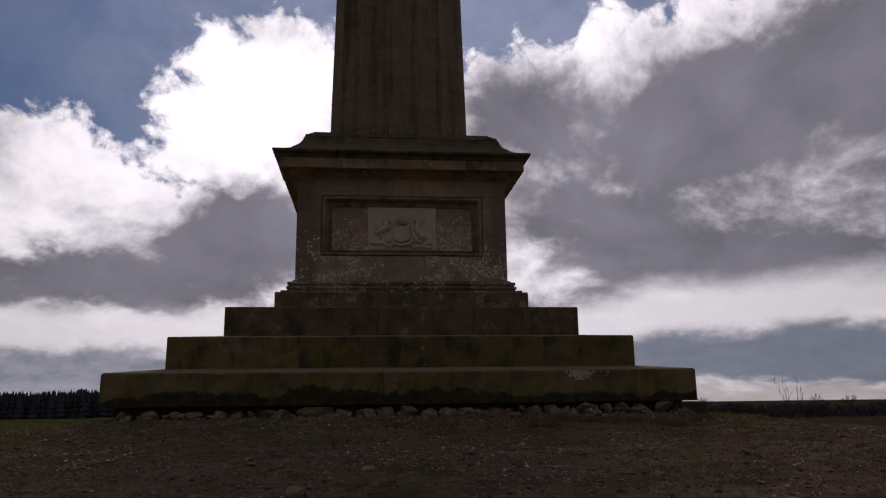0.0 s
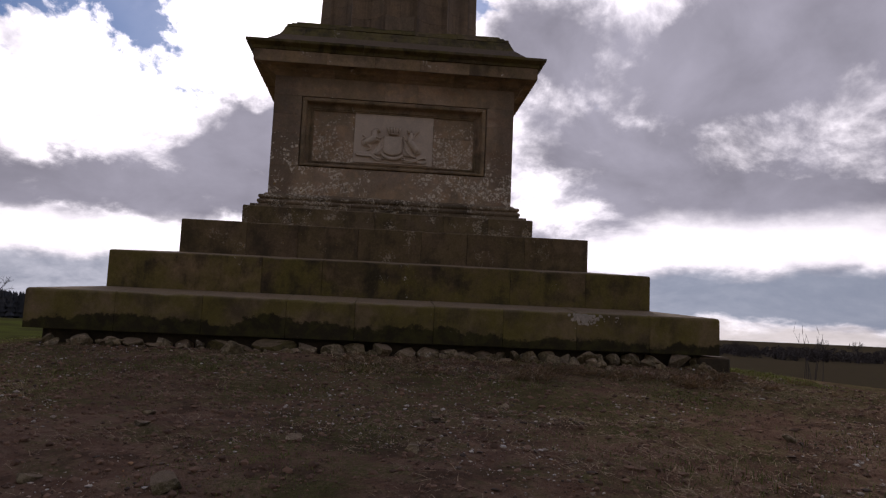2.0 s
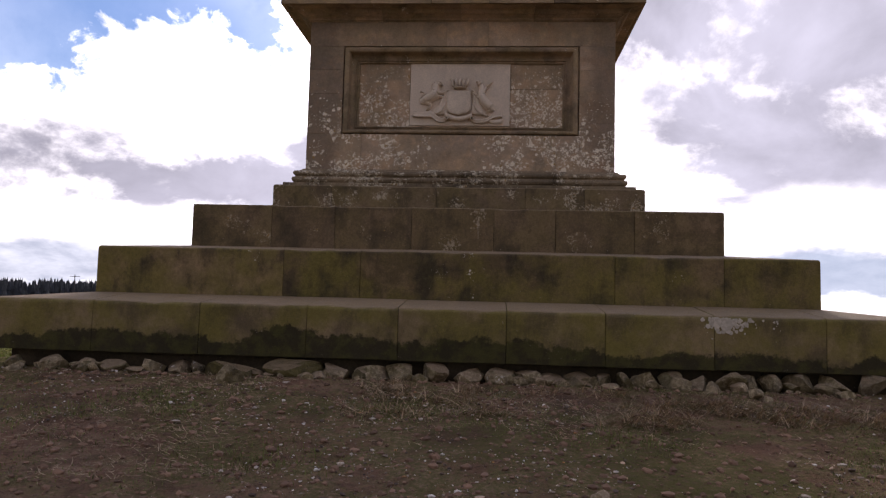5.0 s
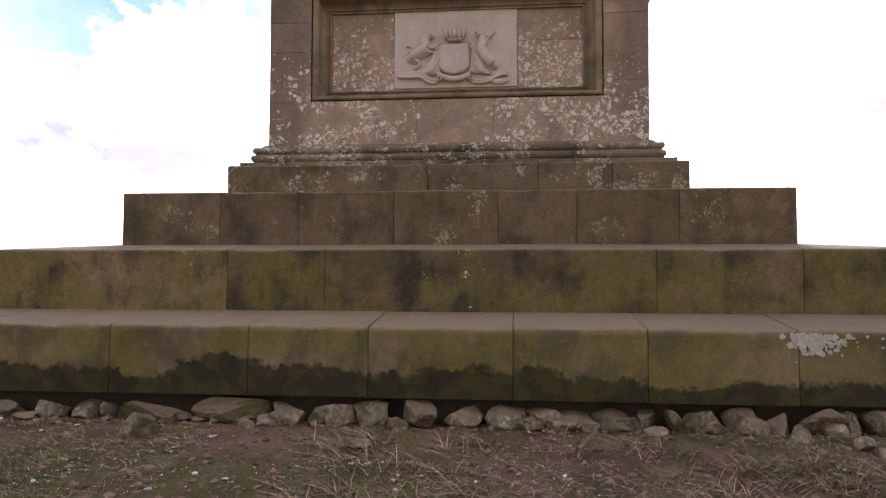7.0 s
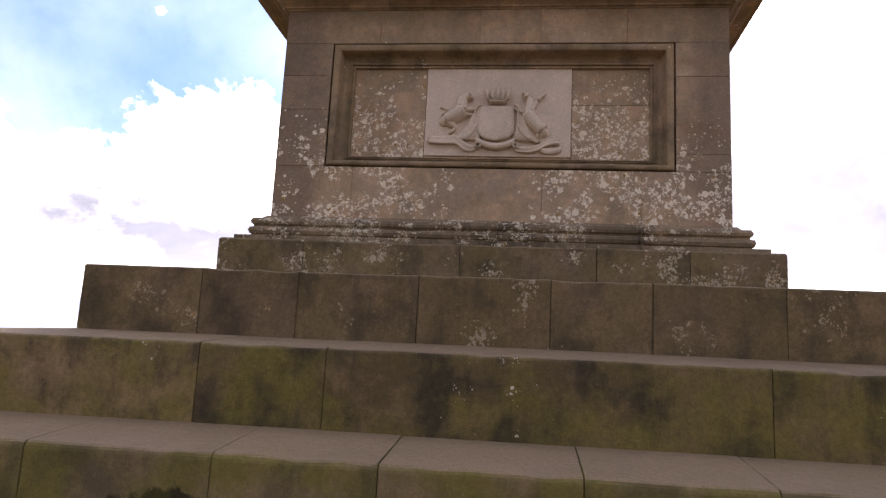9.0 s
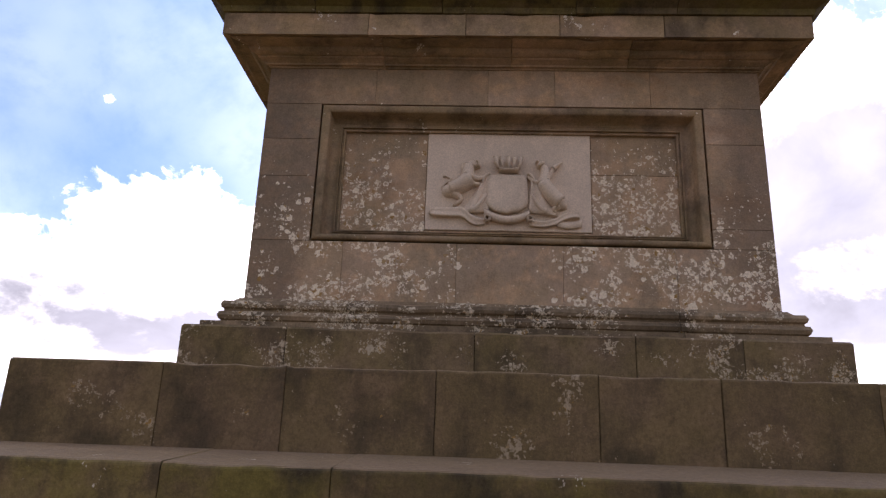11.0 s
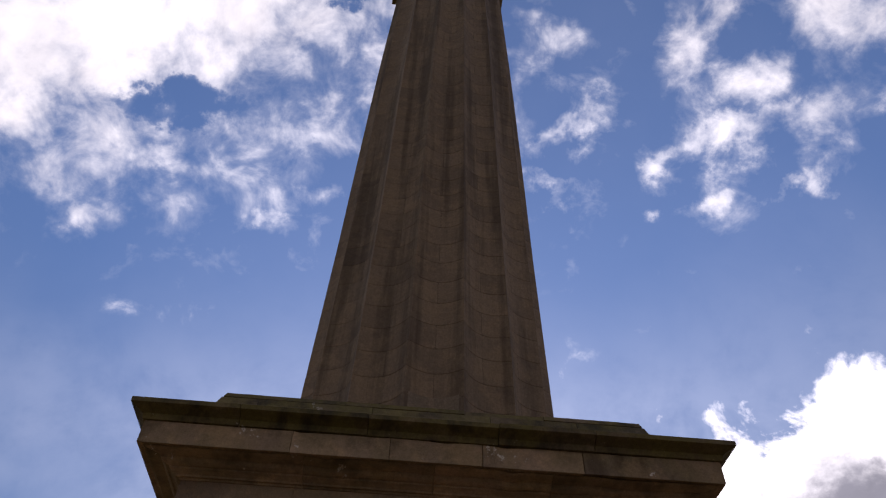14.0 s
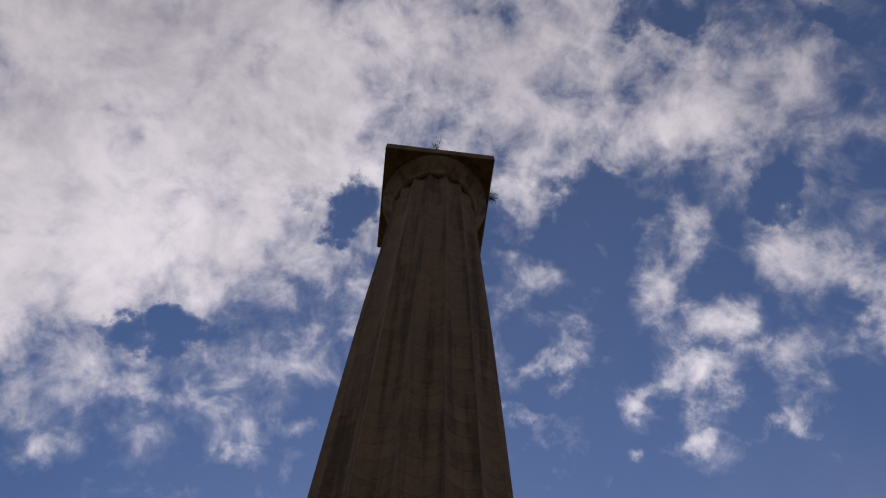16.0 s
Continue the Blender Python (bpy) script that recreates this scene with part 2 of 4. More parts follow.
# ---------------------------------------------------------------- materials
def stone(name, colours, lichen=0.0, lichen_low=None, algae=0.0, black=0.3, grime=None, scale=1.0, pale=(0.52, 0.51, 0.48), bump=0.5, spread_=0.45, cells=15, fleck=0.6, gritty=1.1, bare_mid=False, runs=False):
    """Weathered sandstone: two body tints, streaks, algae, black crust, lichen rosettes, grain."""
    mat = bpy.data.materials.new(name)
    mat.use_nodes = True
    n = Nodes(mat.node_tree)
    geo = n.add("ShaderNodeNewGeometry")
    place = geo.outputs["Position"]
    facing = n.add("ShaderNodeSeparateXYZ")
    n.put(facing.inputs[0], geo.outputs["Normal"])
    # upward faces: less algae and crust, plus sky light painted as a paler tint
    lit_clean_top = n.smooth(facing.outputs[2], 0.55, 0.9)
    bare = n.math("MULTIPLY_ADD", lit_clean_top, -0.85, 1.0)
    any_ = n.add("ShaderNodeObjectInfo").outputs["Random"]
    sep = n.add("ShaderNodeSeparateXYZ")
    n.put(sep.inputs[0], place)
    shift = n.add("ShaderNodeCombineXYZ")
    n.put(shift.inputs[0], n.math("MULTIPLY", any_, 13.0))
    moved = n.vec("ADD", place, shift.outputs[0])
    big = n.noise(moved, 0.9 * scale, 4, 0.6)
    mid = n.noise(moved, 4.5 * scale, 6, 0.65)
    fine = n.noise(place, 70 * scale, 4, 0.7)
    tall = n.vec("MULTIPLY", moved, (3.2, 3.2, 1.1))
    streak = n.noise(tall, 1.0, 6, 0.62)
    if runs:
        # long rain streaks that run on from course to course
        streak = n.noise(n.vec("MULTIPLY", place, (3.4, 3.4, 0.16)), 1.0, 6, 0.62)
    blotch = n.noise(moved, 2.4 * scale, 5, 0.6, 0.3)
    base = n.mix(n.smooth(big, 0.35, 0.65), colours[0], colours[1])
    base = n.mix(n.smooth(mid, 0.46, 0.62, 0, 0.8), base, colours[2])
    tint = n.math("MULTIPLY_ADD", any_, spread_, 1.0 - spread_ / 2)
    base = n.vec("SCALE", base, scale=tint)
    base = n.mix(n.math("MULTIPLY", lit_clean_top, 0.8), base, (0.215, 0.163, 0.112))
    if algae:
        g = n.math("MULTIPLY", n.smooth(n.noise(moved, 1.6, 6, 0.65), 0.34, 0.60), n.math("MULTIPLY", bare, algae))
        base = n.mix(g, base, (0.128, 0.116, 0.027))
    b = n.math("MULTIPLY", n.smooth(n.math("MULTIPLY_ADD", blotch, 0.15 if runs else 0.55, n.math("MULTIPLY", streak, 0.85 if runs else 0.45)), 0.46, 0.62), n.math("MULTIPLY", bare, black))
    base = n.mix(b, base, (0.028, 0.024, 0.019))
    if bare_mid:
        rust = n.smooth(n.noise(n.vec("MULTIPLY", place, (1.0, 1.0, 1.8)), 1.1, 6, 0.62, 0.4), 0.53, 0.68, 0, 0.45)
        base = n.mix(rust, base, (0.27, 0.165, 0.095))
        reach = n.math("MULTIPLY_ADD", n.math("SUBTRACT", n.noise(place, 1.4, 6, 0.65), 0.5), 1.3, n.math("ABSOLUTE", sep.outputs[0]))
        base = n.mix(n.smooth(reach, 1.62, 2.05, 0, 0.55), base, (0.105, 0.088, 0.075))
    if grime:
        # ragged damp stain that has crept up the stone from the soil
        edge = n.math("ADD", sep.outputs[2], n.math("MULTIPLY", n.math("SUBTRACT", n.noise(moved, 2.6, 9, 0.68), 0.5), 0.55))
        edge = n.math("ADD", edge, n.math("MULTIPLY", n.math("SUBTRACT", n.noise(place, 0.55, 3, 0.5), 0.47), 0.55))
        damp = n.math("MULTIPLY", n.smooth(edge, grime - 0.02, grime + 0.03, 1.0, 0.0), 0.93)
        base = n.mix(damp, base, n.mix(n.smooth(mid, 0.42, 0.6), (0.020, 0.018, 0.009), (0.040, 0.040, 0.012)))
    if lichen:
        # rosettes of two sizes and a broken crust, where the lichen has taken hold
        warped = n.vec("ADD", place, n.vec("SCALE", n.noise(place, 34, 3, 0.6, 0, "Color"), scale=0.045))
        patch = n.noise(place, 2.3, 5, 0.62)
        field = n.smooth(patch, 0.66 - 0.34 * lichen, 0.80 - 0.34 * lichen)
        if lichen_low:
            field = n.math("MULTIPLY", field, n.smooth(n.math("ADD", n.math("MULTIPLY_ADD", patch, 1.7, sep.outputs[2]), n.math("ADD", n.smooth(n.math("ABSOLUTE", sep.outputs[0]), 0.55, 0.75, 0.0, -0.5), n.smooth(n.math("ABSOLUTE", sep.outputs[0]), 1.5, 1.75, 0.0, 0.6))), lichen_low + 0.6, lichen_low + 1.9, 1.0, 0.0))
        if bare_mid:
            field = n.math("MULTIPLY", field, n.smooth(n.math("MULTIPLY_ADD", patch, 0.5, n.math("ABSOLUTE", sep.outputs[0])), 0.5, 0.85, 0.25, 1.0))
        spot = None
        for size_, share in ((cells, 0.72), (cells * 2.2, 0.62)):
            cell = n.voronoi(warped, size_)
            lot = n.add("ShaderNodeSeparateColor")
            n.put(lot.inputs[0], cell.outputs["Color"])
            reach = n.math("MULTIPLY", n.math("MULTIPLY", n.math("POWER", lot.outputs[0], 2.2), share), field)
            disc = n.smooth(n.math("SUBTRACT", reach, cell.outputs["Distance"]), 0.0, 0.03)
            hollow = n.math("MULTIPLY", n.smooth(n.math("SUBTRACT", n.math("MULTIPLY", reach, 0.62), cell.outputs["Distance"]), -0.02, 0.08), n.smooth(lot.outputs[1], 0.25, 0.35, 0.0, 0.85))
            disc = n.math("MULTIPLY", disc, n.math("SUBTRACT", 1.0, hollow))
            spot = disc if spot is None else n.math("MAXIMUM", spot, disc)
        crust = n.smooth(n.math("MULTIPLY_ADD", field, 0.24, n.noise(place, 19, 9, 0.72, 0.4)), 0.765, 0.80)
        spot = n.math("MAXIMUM", spot, n.math("MULTIPLY", crust, field))
        spot = n.math("MULTIPLY", spot, n.smooth(n.noise(place, 60, 4, 0.7), 0.30, 0.5, 0.45, 1.0))
        base = n.mix(spot, base, n.mix(n.smooth(lot.outputs[2], 0.90, 0.95), pale, (0.24, 0.16, 0.06)))
    grit = n.noise(place, 26 * scale, 6, 0.75)
    base = n.vec("SCALE", base, scale=n.math("MULTIPLY", n.math("MULTIPLY_ADD", fine, 0.8, 0.6), n.math("MULTIPLY_ADD", grit, gritty, 1.0 - gritty / 2)))
    flecks = n.math("MULTIPLY", n.smooth(n.noise(place, 38, 5, 0.7, 0.3), 0.67, 0.71), n.smooth(n.noise(moved, 3.0, 4, 0.6), 0.45, 0.6))
    base = n.mix(n.math("MULTIPLY", flecks, fleck), base, (0.36, 0.33, 0.28))
    base = n.vec("MULTIPLY", base, (1.30, 1.17, 1.0))
    height = n.math("ADD", n.math("MULTIPLY_ADD", mid, 0.6, n.math("MULTIPLY", fine, 0.3)), n.math("MULTIPLY", grit, 0.5))
    bumped = n.add("ShaderNodeBump")
    bumped.inputs["Strength"].default_value, bumped.inputs["Distance"].default_value = bump, 0.02
    n.put(bumped.inputs["Height"], height)
    shader = n.add("ShaderNodeBsdfPrincipled")
    n.put(shader.inputs["Base Color"], base)
    n.put(shader.inputs["Roughness"], n.math("MULTIPLY_ADD", mid, 0.2, 0.75))
    shader.inputs["Specular IOR Level"].default_value = 0.25
    n.put(shader.inputs["Normal"], bumped.outputs[0])
    n.put(n.add("ShaderNodeOutputMaterial").inputs[0], shader.outputs[0])
    return mat


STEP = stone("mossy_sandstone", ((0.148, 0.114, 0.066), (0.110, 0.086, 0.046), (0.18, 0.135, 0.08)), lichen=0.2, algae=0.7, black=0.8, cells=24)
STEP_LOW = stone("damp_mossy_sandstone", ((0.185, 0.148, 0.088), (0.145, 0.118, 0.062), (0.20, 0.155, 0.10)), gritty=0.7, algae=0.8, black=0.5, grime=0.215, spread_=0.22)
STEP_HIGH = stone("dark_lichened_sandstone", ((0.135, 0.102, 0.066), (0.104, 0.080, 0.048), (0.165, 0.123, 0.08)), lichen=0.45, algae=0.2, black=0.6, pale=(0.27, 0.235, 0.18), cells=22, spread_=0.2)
DADO = stone("brown_sandstone", ((0.37, 0.290, 0.228), (0.275, 0.226, 0.186), (0.42, 0.308, 0.224)), gritty=0.7, lichen=0.86, lichen_low=3.25, black=0.22, spread_=0.16, algae=0.22, bare_mid=True, pale=(0.60, 0.58, 0.52))
MOULD = stone("crusted_sandstone", ((0.17, 0.14, 0.10), (0.12, 0.10, 0.07), (0.22, 0.18, 0.13)), lichen=0.72, black=0.6, cells=26, pale=(0.46, 0.44, 0.38))
CORNICE = stone("stained_sandstone", ((0.31, 0.235, 0.175), (0.23, 0.18, 0.138), (0.36, 0.265, 0.185)), lichen=0.25, algae=0.3, black=0.5, gritty=0.8)
CROWN = stone("mossy_crown_sandstone", ((0.125, 0.10, 0.066), (0.085, 0.072, 0.046), (0.16, 0.125, 0.085)), lichen=0.3, algae=0.6, black=0.8, pale=(0.30, 0.28, 0.24), cells=22)
FRAME = stone("frame_sandstone", ((0.25, 0.195, 0.148), (0.18, 0.146, 0.112), (0.28, 0.21, 0.15)), lichen=0.35, algae=0.3, black=0.55, gritty=0.7)
SHAFT = stone("smoke_dark_sandstone", ((0.225, 0.176, 0.128), (0.175, 0.136, 0.10), (0.25, 0.192, 0.132)), black=0.5, scale=0.6, spread_=0.12, gritty=0.8, runs=True)
PLINTH = stone("speckled_sandstone", ((0.140, 0.108, 0.074), (0.105, 0.083, 0.054), (0.17, 0.13, 0.088)), lichen=0.56, algae=0.3, black=0.55, pale=(0.36, 0.33, 0.27), cells=32, spread_=0.2)
CARVED = stone("weathered_carving", ((0.54, 0.49, 0.44), (0.49, 0.445, 0.40), (0.57, 0.515, 0.465)), black=0.12, bump=0.12, fleck=0.06, gritty=0.2)
PLAQUE = stone("pale_carved_stone", ((0.58, 0.525, 0.475), (0.53, 0.48, 0.435), (0.61, 0.55, 0.495)), black=0.10, bump=0.05, fleck=0.03, gritty=0.08)
ROCK = stone("field_stone", ((0.25, 0.206, 0.15), (0.13, 0.105, 0.074), (0.42, 0.365, 0.28)), lichen=0.22, algae=0.4, black=0.5, scale=5, spread_=1.1, bump=0.9)
ROCK_DARK = stone("dark_mossy_stone", ((0.085, 0.068, 0.048), (0.05, 0.042, 0.028), (0.12, 0.10, 0.07)), lichen=0.15, algae=0.5, black=0.6, scale=5, bump=0.9)
REPAIR = stone("repair_sandstone", ((0.20, 0.165, 0.13), (0.17, 0.14, 0.105), (0.23, 0.185, 0.14)), black=0.2, spread_=0.1)
CORE = stone("dark_mortar", ((0.05, 0.042, 0.03), (0.04, 0.034, 0.025), (0.06, 0.05, 0.035)), black=0.3)


def plain(name, colour, rough=0.85, vary=0.4, scale=8.0):
    mat = bpy.data.materials.new(name)
    mat.use_nodes = True
    n = Nodes(mat.node_tree)
    place = n.add("ShaderNodeNewGeometry")
    lump = n.noise(place.outputs["Position"], scale, 4, 0.6)
    factor = n.math("ADD", n.math("MULTIPLY_ADD", lump, vary, 1 - vary), n.math("MULTIPLY", place.outputs["Random Per Island"], vary))
    shader = n.add("ShaderNodeBsdfPrincipled")
    n.put(shader.inputs["Base Color"], n.vec("SCALE", colour, scale=factor))
    shader.inputs["Roughness"].default_value = rough
    shader.inputs["Specular IOR Level"].default_value = 0.2
    n.put(n.add("ShaderNodeOutputMaterial").inputs[0], shader.outputs[0])
    return mat


def ground_material():
    mat = bpy.data.materials.new("bare_soil_and_turf")
    mat.use_nodes = True
    n = Nodes(mat.node_tree)
    place = n.add("ShaderNodeNewGeometry").outputs["Position"]
    big = n.noise(place, 0.55, 5, 0.6)
    mid = n.noise(place, 3.2, 6, 0.65)
    fine = n.noise(place, 28, 5, 0.7)
    soil = n.mix(n.smooth(mid, 0.35, 0.7), (0.185, 0.106, 0.068), (0.32, 0.198, 0.130))
    soil = n.mix(n.smooth(fine, 0.5, 0.75, 0, 0.6), soil, (0.034, 0.022, 0.013))
    soil = n.mix(n.smooth(n.noise(n.vec("ADD", place, (7.0, 2.0, 0)), 1.5, 6, 0.62, 0.4), 0.48, 0.64, 0, 0.65), soil, (0.085, 0.056, 0.036))
    straw = n.noise(n.vec("MULTIPLY", place, (1.0, 1.7, 1.0)), 11, 6, 0.7, 0.8)
    soil = n.mix(n.smooth(straw, 0.56, 0.68, 0, 0.5), soil, (0.25, 0.17, 0.105))
    spot = n.add("ShaderNodeSeparateXYZ")
    n.put(spot.inputs[0], place)
    damp = n.smooth(spot.outputs[1], -10.5, -8.0, 0.0, 0.07)
    moss = n.math("MULTIPLY", n.smooth(n.math("ADD", damp, n.math("MULTIPLY_ADD", mid, 0.5, n.math("MULTIPLY", big, 0.6))), 0.52, 0.66), n.smooth(fine, 0.30, 0.55))
    soil = n.mix(n.math("MULTIPLY", moss, 0.7), soil, (0.105, 0.105, 0.032))
    # turf takes over on the flanks and in the fields round the mound
    far = n.vec("LENGTH", n.vec("MULTIPLY", n.vec("ADD", place, (0, 8.0, 0)), (1, 0.85, 0)))
    turf = n.smooth(n.math("MULTIPLY_ADD", big, 9.0, far), 17.5, 22.0)
    grass = n.mix(n.smooth(n.noise(place, 0.08, 4, 0.5), 0.4, 0.6), (0.100, 0.108, 0.026), (0.070, 0.066, 0.024))
    ease = n.add("ShaderNodeSeparateXYZ")
    n.put(ease.inputs[0], place)
    grass = n.mix(n.smooth(n.math("MULTIPLY_ADD", mid, 6.0, ease.outputs[0]), 7.0, 12.0, 0, 0.92), grass, (0.075, 0.052, 0.036))
    grass = n.mix(n.smooth(mid, 0.4, 0.7, 0, 0.6), grass, (0.050, 0.052, 0.018))
    base = n.mix(turf, soil, grass)
    bumped = n.add("ShaderNodeBump")
    bumped.inputs["Strength"].default_value, bumped.inputs["Distance"].default_value = 1.0, 0.05
    n.put(bumped.inputs["Height"], n.math("ADD", n.math("MULTIPLY_ADD", fine, 0.7, mid), n.math("MULTIPLY", straw, 0.6)))
    shader = n.add("ShaderNodeBsdfPrincipled")
    n.put(shader.inputs["Base Color"], base)
    shader.inputs["Roughness"].default_value = 0.95
    shader.inputs["Specular IOR Level"].default_value = 0.0
    n.put(shader.inputs["Normal"], bumped.outputs[0])
    n.put(n.add("ShaderNodeOutputMaterial").inputs[0], shader.outputs[0])
    return mat


SOIL = ground_material()


# ---------------------------------------------------------------- ground
KNOTS = [(-20, -0.21), (0, -0.21), (0.3, -0.19), (1.1, -0.27), (3.1, -0.50), (4.1, -0.54), (5.0, -0.61), (6.0, -0.71), (9.0, -1.10), (12.0, -1.50), (20, -2.3), (45, -3.6), (120, -5.5), (400, -8.0), (4000, -14.0)]
KNOT_D, KNOT_Z = [k[0] for k in KNOTS], [k[1] for k in KNOTS]


def ground_height(x, y, rough=True):
    ax, ay = abs(x), abs(y)
    d = (ax ** 5 + ay ** 5) ** 0.2 - 4.91
    z = float(np.interp(d, KNOT_D, KNOT_Z))
    if rough:
        amp = min(1.0, max(0.15, d))
        z += amp * 0.035 * noise.noise(Vector((x * 0.8, y * 0.8, 3.0))) + amp * 0.026 * noise.noise(Vector((x * 2.3, y * 2.3, 9.0)))
        if d < 14:
            z += 0.022 * noise.noise(Vector((x * 5.5, y * 5.5, 2.0))) + 0.011 * noise.noise(Vector((x * 17.0, y * 17.0, 6.0)))
        if d > 14:
            z += 2.4 * min(1.0, max(0.0, (-x - 5) / 70)) * min(1.0, (d - 14) / 160)
            z += min(2.0, (d - 14) * 0.02) * noise.noise(Vector((x * 0.03, y * 0.03, 5.0)))
    return z


def axis_lines(lo, hi, step, far):
    """Even lines between lo and hi, then ever wider ones out to the horizon."""
    lines = list(np.arange(lo, hi + step / 2, step))
    out, gap = [], step
    while not out or out[-1] < far:
        gap *= 1.22
        out.append((out[-1] if out else 0.0) + gap)
    return [lo - d for d in reversed(out)] + lines + [hi + d for d in out]


def build_ground():
    xs, ys = axis_lines(-9.0, 9.0, 0.09, 3000.0), axis_lines(-17.5, -4.6, 0.08, 3000.0)
    verts = [(x, y, ground_height(x, y)) for y in ys for x in xs]
    w = len(xs)
    faces = [(j * w + i, j * w + i + 1, (j + 1) * w + i + 1, (j + 1) * w + i) for j in range(len(ys) - 1) for i in range(w - 1)]
    me = bpy.data.meshes.new("ground")
    me.from_pydata(verts, [], faces)
    me.materials.append(SOIL)
    me.polygons.foreach_set("use_smooth", [True] * len(faces))
    tagged(new("ground", me), "bare stony brown soil mound with moss and turf fields beyond", "ground", kind="structure")


build_ground()


# ---------------------------------------------------------------- monument
def part(name, bm, material, parent=None, label="", smooth=False):
    """Links a bmesh as one mesh object under a thing or a part."""
    me = bpy.data.meshes.new(name)
    bmesh.ops.recalc_face_normals(bm, faces=bm.faces)
    bm.to_mesh(me)
    bm.free()
    me.materials.append(material)
    if smooth:
        me.polygons.foreach_set("use_smooth", [True] * len(me.polygons))
    ob = new(name, me)
    ob.parent = parent
    return tagged(ob, label)


def empty(name, label, category, group="", at=(0, 0, 0)):
    ob = new(name)
    ob.location = at
    return tagged(ob, label, category, group)


def prism(profile, x0, x1, mitre0, mitre1, chamfer=0.004, wear=0.0):
    """A stone with the profile (distance from the axis, height), lying along x in front of the axis."""
    bm = bmesh.new()
    cd = sum(p[0] for p in profile) / len(profile)
    cz = sum(p[1] for p in profile) / len(profile)

    def section(x, mitre, side, inset, wear=0.0):
        row = []
        for i, (d, z) in enumerate(profile):
            if wear and d > cd and z > cz:
                chip = abs(noise.noise(Vector((x * 3.7, cz * 9, 1.5)))) ** 2 * 4 + 0.3 * noise.noise(Vector((x * 11, cz * 7, i * 0.4)))
                d, z = d - wear * chip, z - wear * 0.8 * chip
            if inset:
                d -= inset * (1 if d > cd else -1)
                z -= inset * (1 if z > cz else -1)
            row.append(bm.verts.new((side * d if mitre else x, -d, z)))
        return row

    rows = []
    if not mitre0:
        rows.append(section(x0, False, -1, chamfer))
        rows.append(section(x0 + chamfer, False, -1, 0))
    else:
        rows.append(section(x0, True, -1, 0))
    lo, hi = (x0 + 0.9 if mitre0 else x0 + 0.05), (x1 - 0.9 if mitre1 else x1 - 0.05)
    if wear and hi - lo > 0.2:
        steps = max(2, int((hi - lo) / 0.14))
        for i in range(steps + 1):
            rows.append(section(lo + (hi - lo) * i / steps, False, 1, 0, wear))
    if not mitre1:
        rows.append(section(x1 - chamfer, False, 1, 0))
        rows.append(section(x1, False, 1, chamfer))
    else:
        rows.append(section(x1, True, 1, 0))
    k = len(profile)
    for a, b in zip(rows, rows[1:]):
        for i in range(k):
            bm.faces.new((a[i], a[(i + 1) % k], b[(i + 1) % k], b[i]))
    bm.faces.new(rows[0])
    bm.faces.new(rows[-1])
    return bm


def square_core(name, rows, material, parent, label=""):
    """A square body: rows of (half width, height) from below."""
    bm = bmesh.new()
    loops = []
    for w, z in rows:
        loops.append([bm.verts.new((sx * w, sy * w, z)) for sx, sy in ((-1, -1), (1, -1), (1, 1), (-1, 1))])
    for a, b in zip(loops, loops[1:]):
        for i in range(4):
            bm.faces.new((a[i], a[(i + 1) % 4], b[(i + 1) % 4], b[i]))
    bm.faces.new(loops[0])
    bm.faces.new(loops[-1])
    return part(name, bm, material, parent, label)


def ring(name, profile, joints, material, parent, seed=0, wobble=0.004, gap=0.004, sides=4, wear=0.008):
    """Stones laid round the four sides, mitred at the corners, with open joints; the sides share their meshes."""
    rnd = random.Random(seed)
    half = max(d for d, z in profile)
    cuts = [-half] + list(joints) + [half]
    for i, (a, b) in enumerate(zip(cuts, cuts[1:])):
        dd, dz = rnd.uniform(-wobble, wobble), rnd.uniform(-wobble, wobble) * 0.7
        m0, m1 = i == 0, i == len(cuts) - 2
        shape = [(d + dd * (d > half - 0.3), z + dz) for d, z in profile]
        if m0 or m1:
            shape = [(d, z) for d, z in profile]
        bm = prism(shape, a + (0 if m0 else gap / 2), b - (0 if m1 else gap / 2), m0, m1, wear=wear)
        first = part(name, bm, material, parent)
        for k in range(1, sides):
            other = new(name, first.data)
            other.parent = parent
            other.rotation_euler = (0, 0, k * math.pi / 2)


def rounded_step(w, z0, zf, wb, zb, r):
    """Profile of a step stone: upright face, rounded nosing, weathered slope up to the next riser."""
    pts = [(wb, z0), (w, z0)]
    slope = (zb - zf) / (w - wb)
    for i in range(5):
        a = math.pi / 2 * i / 4
        pts.append((w - r + r * math.cos(a), zf - r + r * math.sin(a) + r * slope * math.sin(a) * 0.5))
    pts.append((wb, zb))
    return pts


monument = empty("memorial_monument", "tall fluted dark sandstone memorial pillar on a stepped pedestal", "monument")

foundation = square_core("foundation", [(4.72, -0.9), (4.72, 0.02)], CORE, monument, "dark rubble footing under the lowest step")

low = square_core("lower_step", [(4.85, 0.0), (4.85, 0.48), (4.1, 0.58)], CORE, monument, "lowest step of green-stained sandstone blocks")
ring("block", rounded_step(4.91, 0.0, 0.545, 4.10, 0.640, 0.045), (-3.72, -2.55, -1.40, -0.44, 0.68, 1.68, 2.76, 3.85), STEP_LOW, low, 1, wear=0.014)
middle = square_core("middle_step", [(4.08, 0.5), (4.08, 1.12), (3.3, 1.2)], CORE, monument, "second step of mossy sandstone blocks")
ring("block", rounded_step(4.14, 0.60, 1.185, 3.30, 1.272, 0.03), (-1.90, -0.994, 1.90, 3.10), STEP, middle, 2)
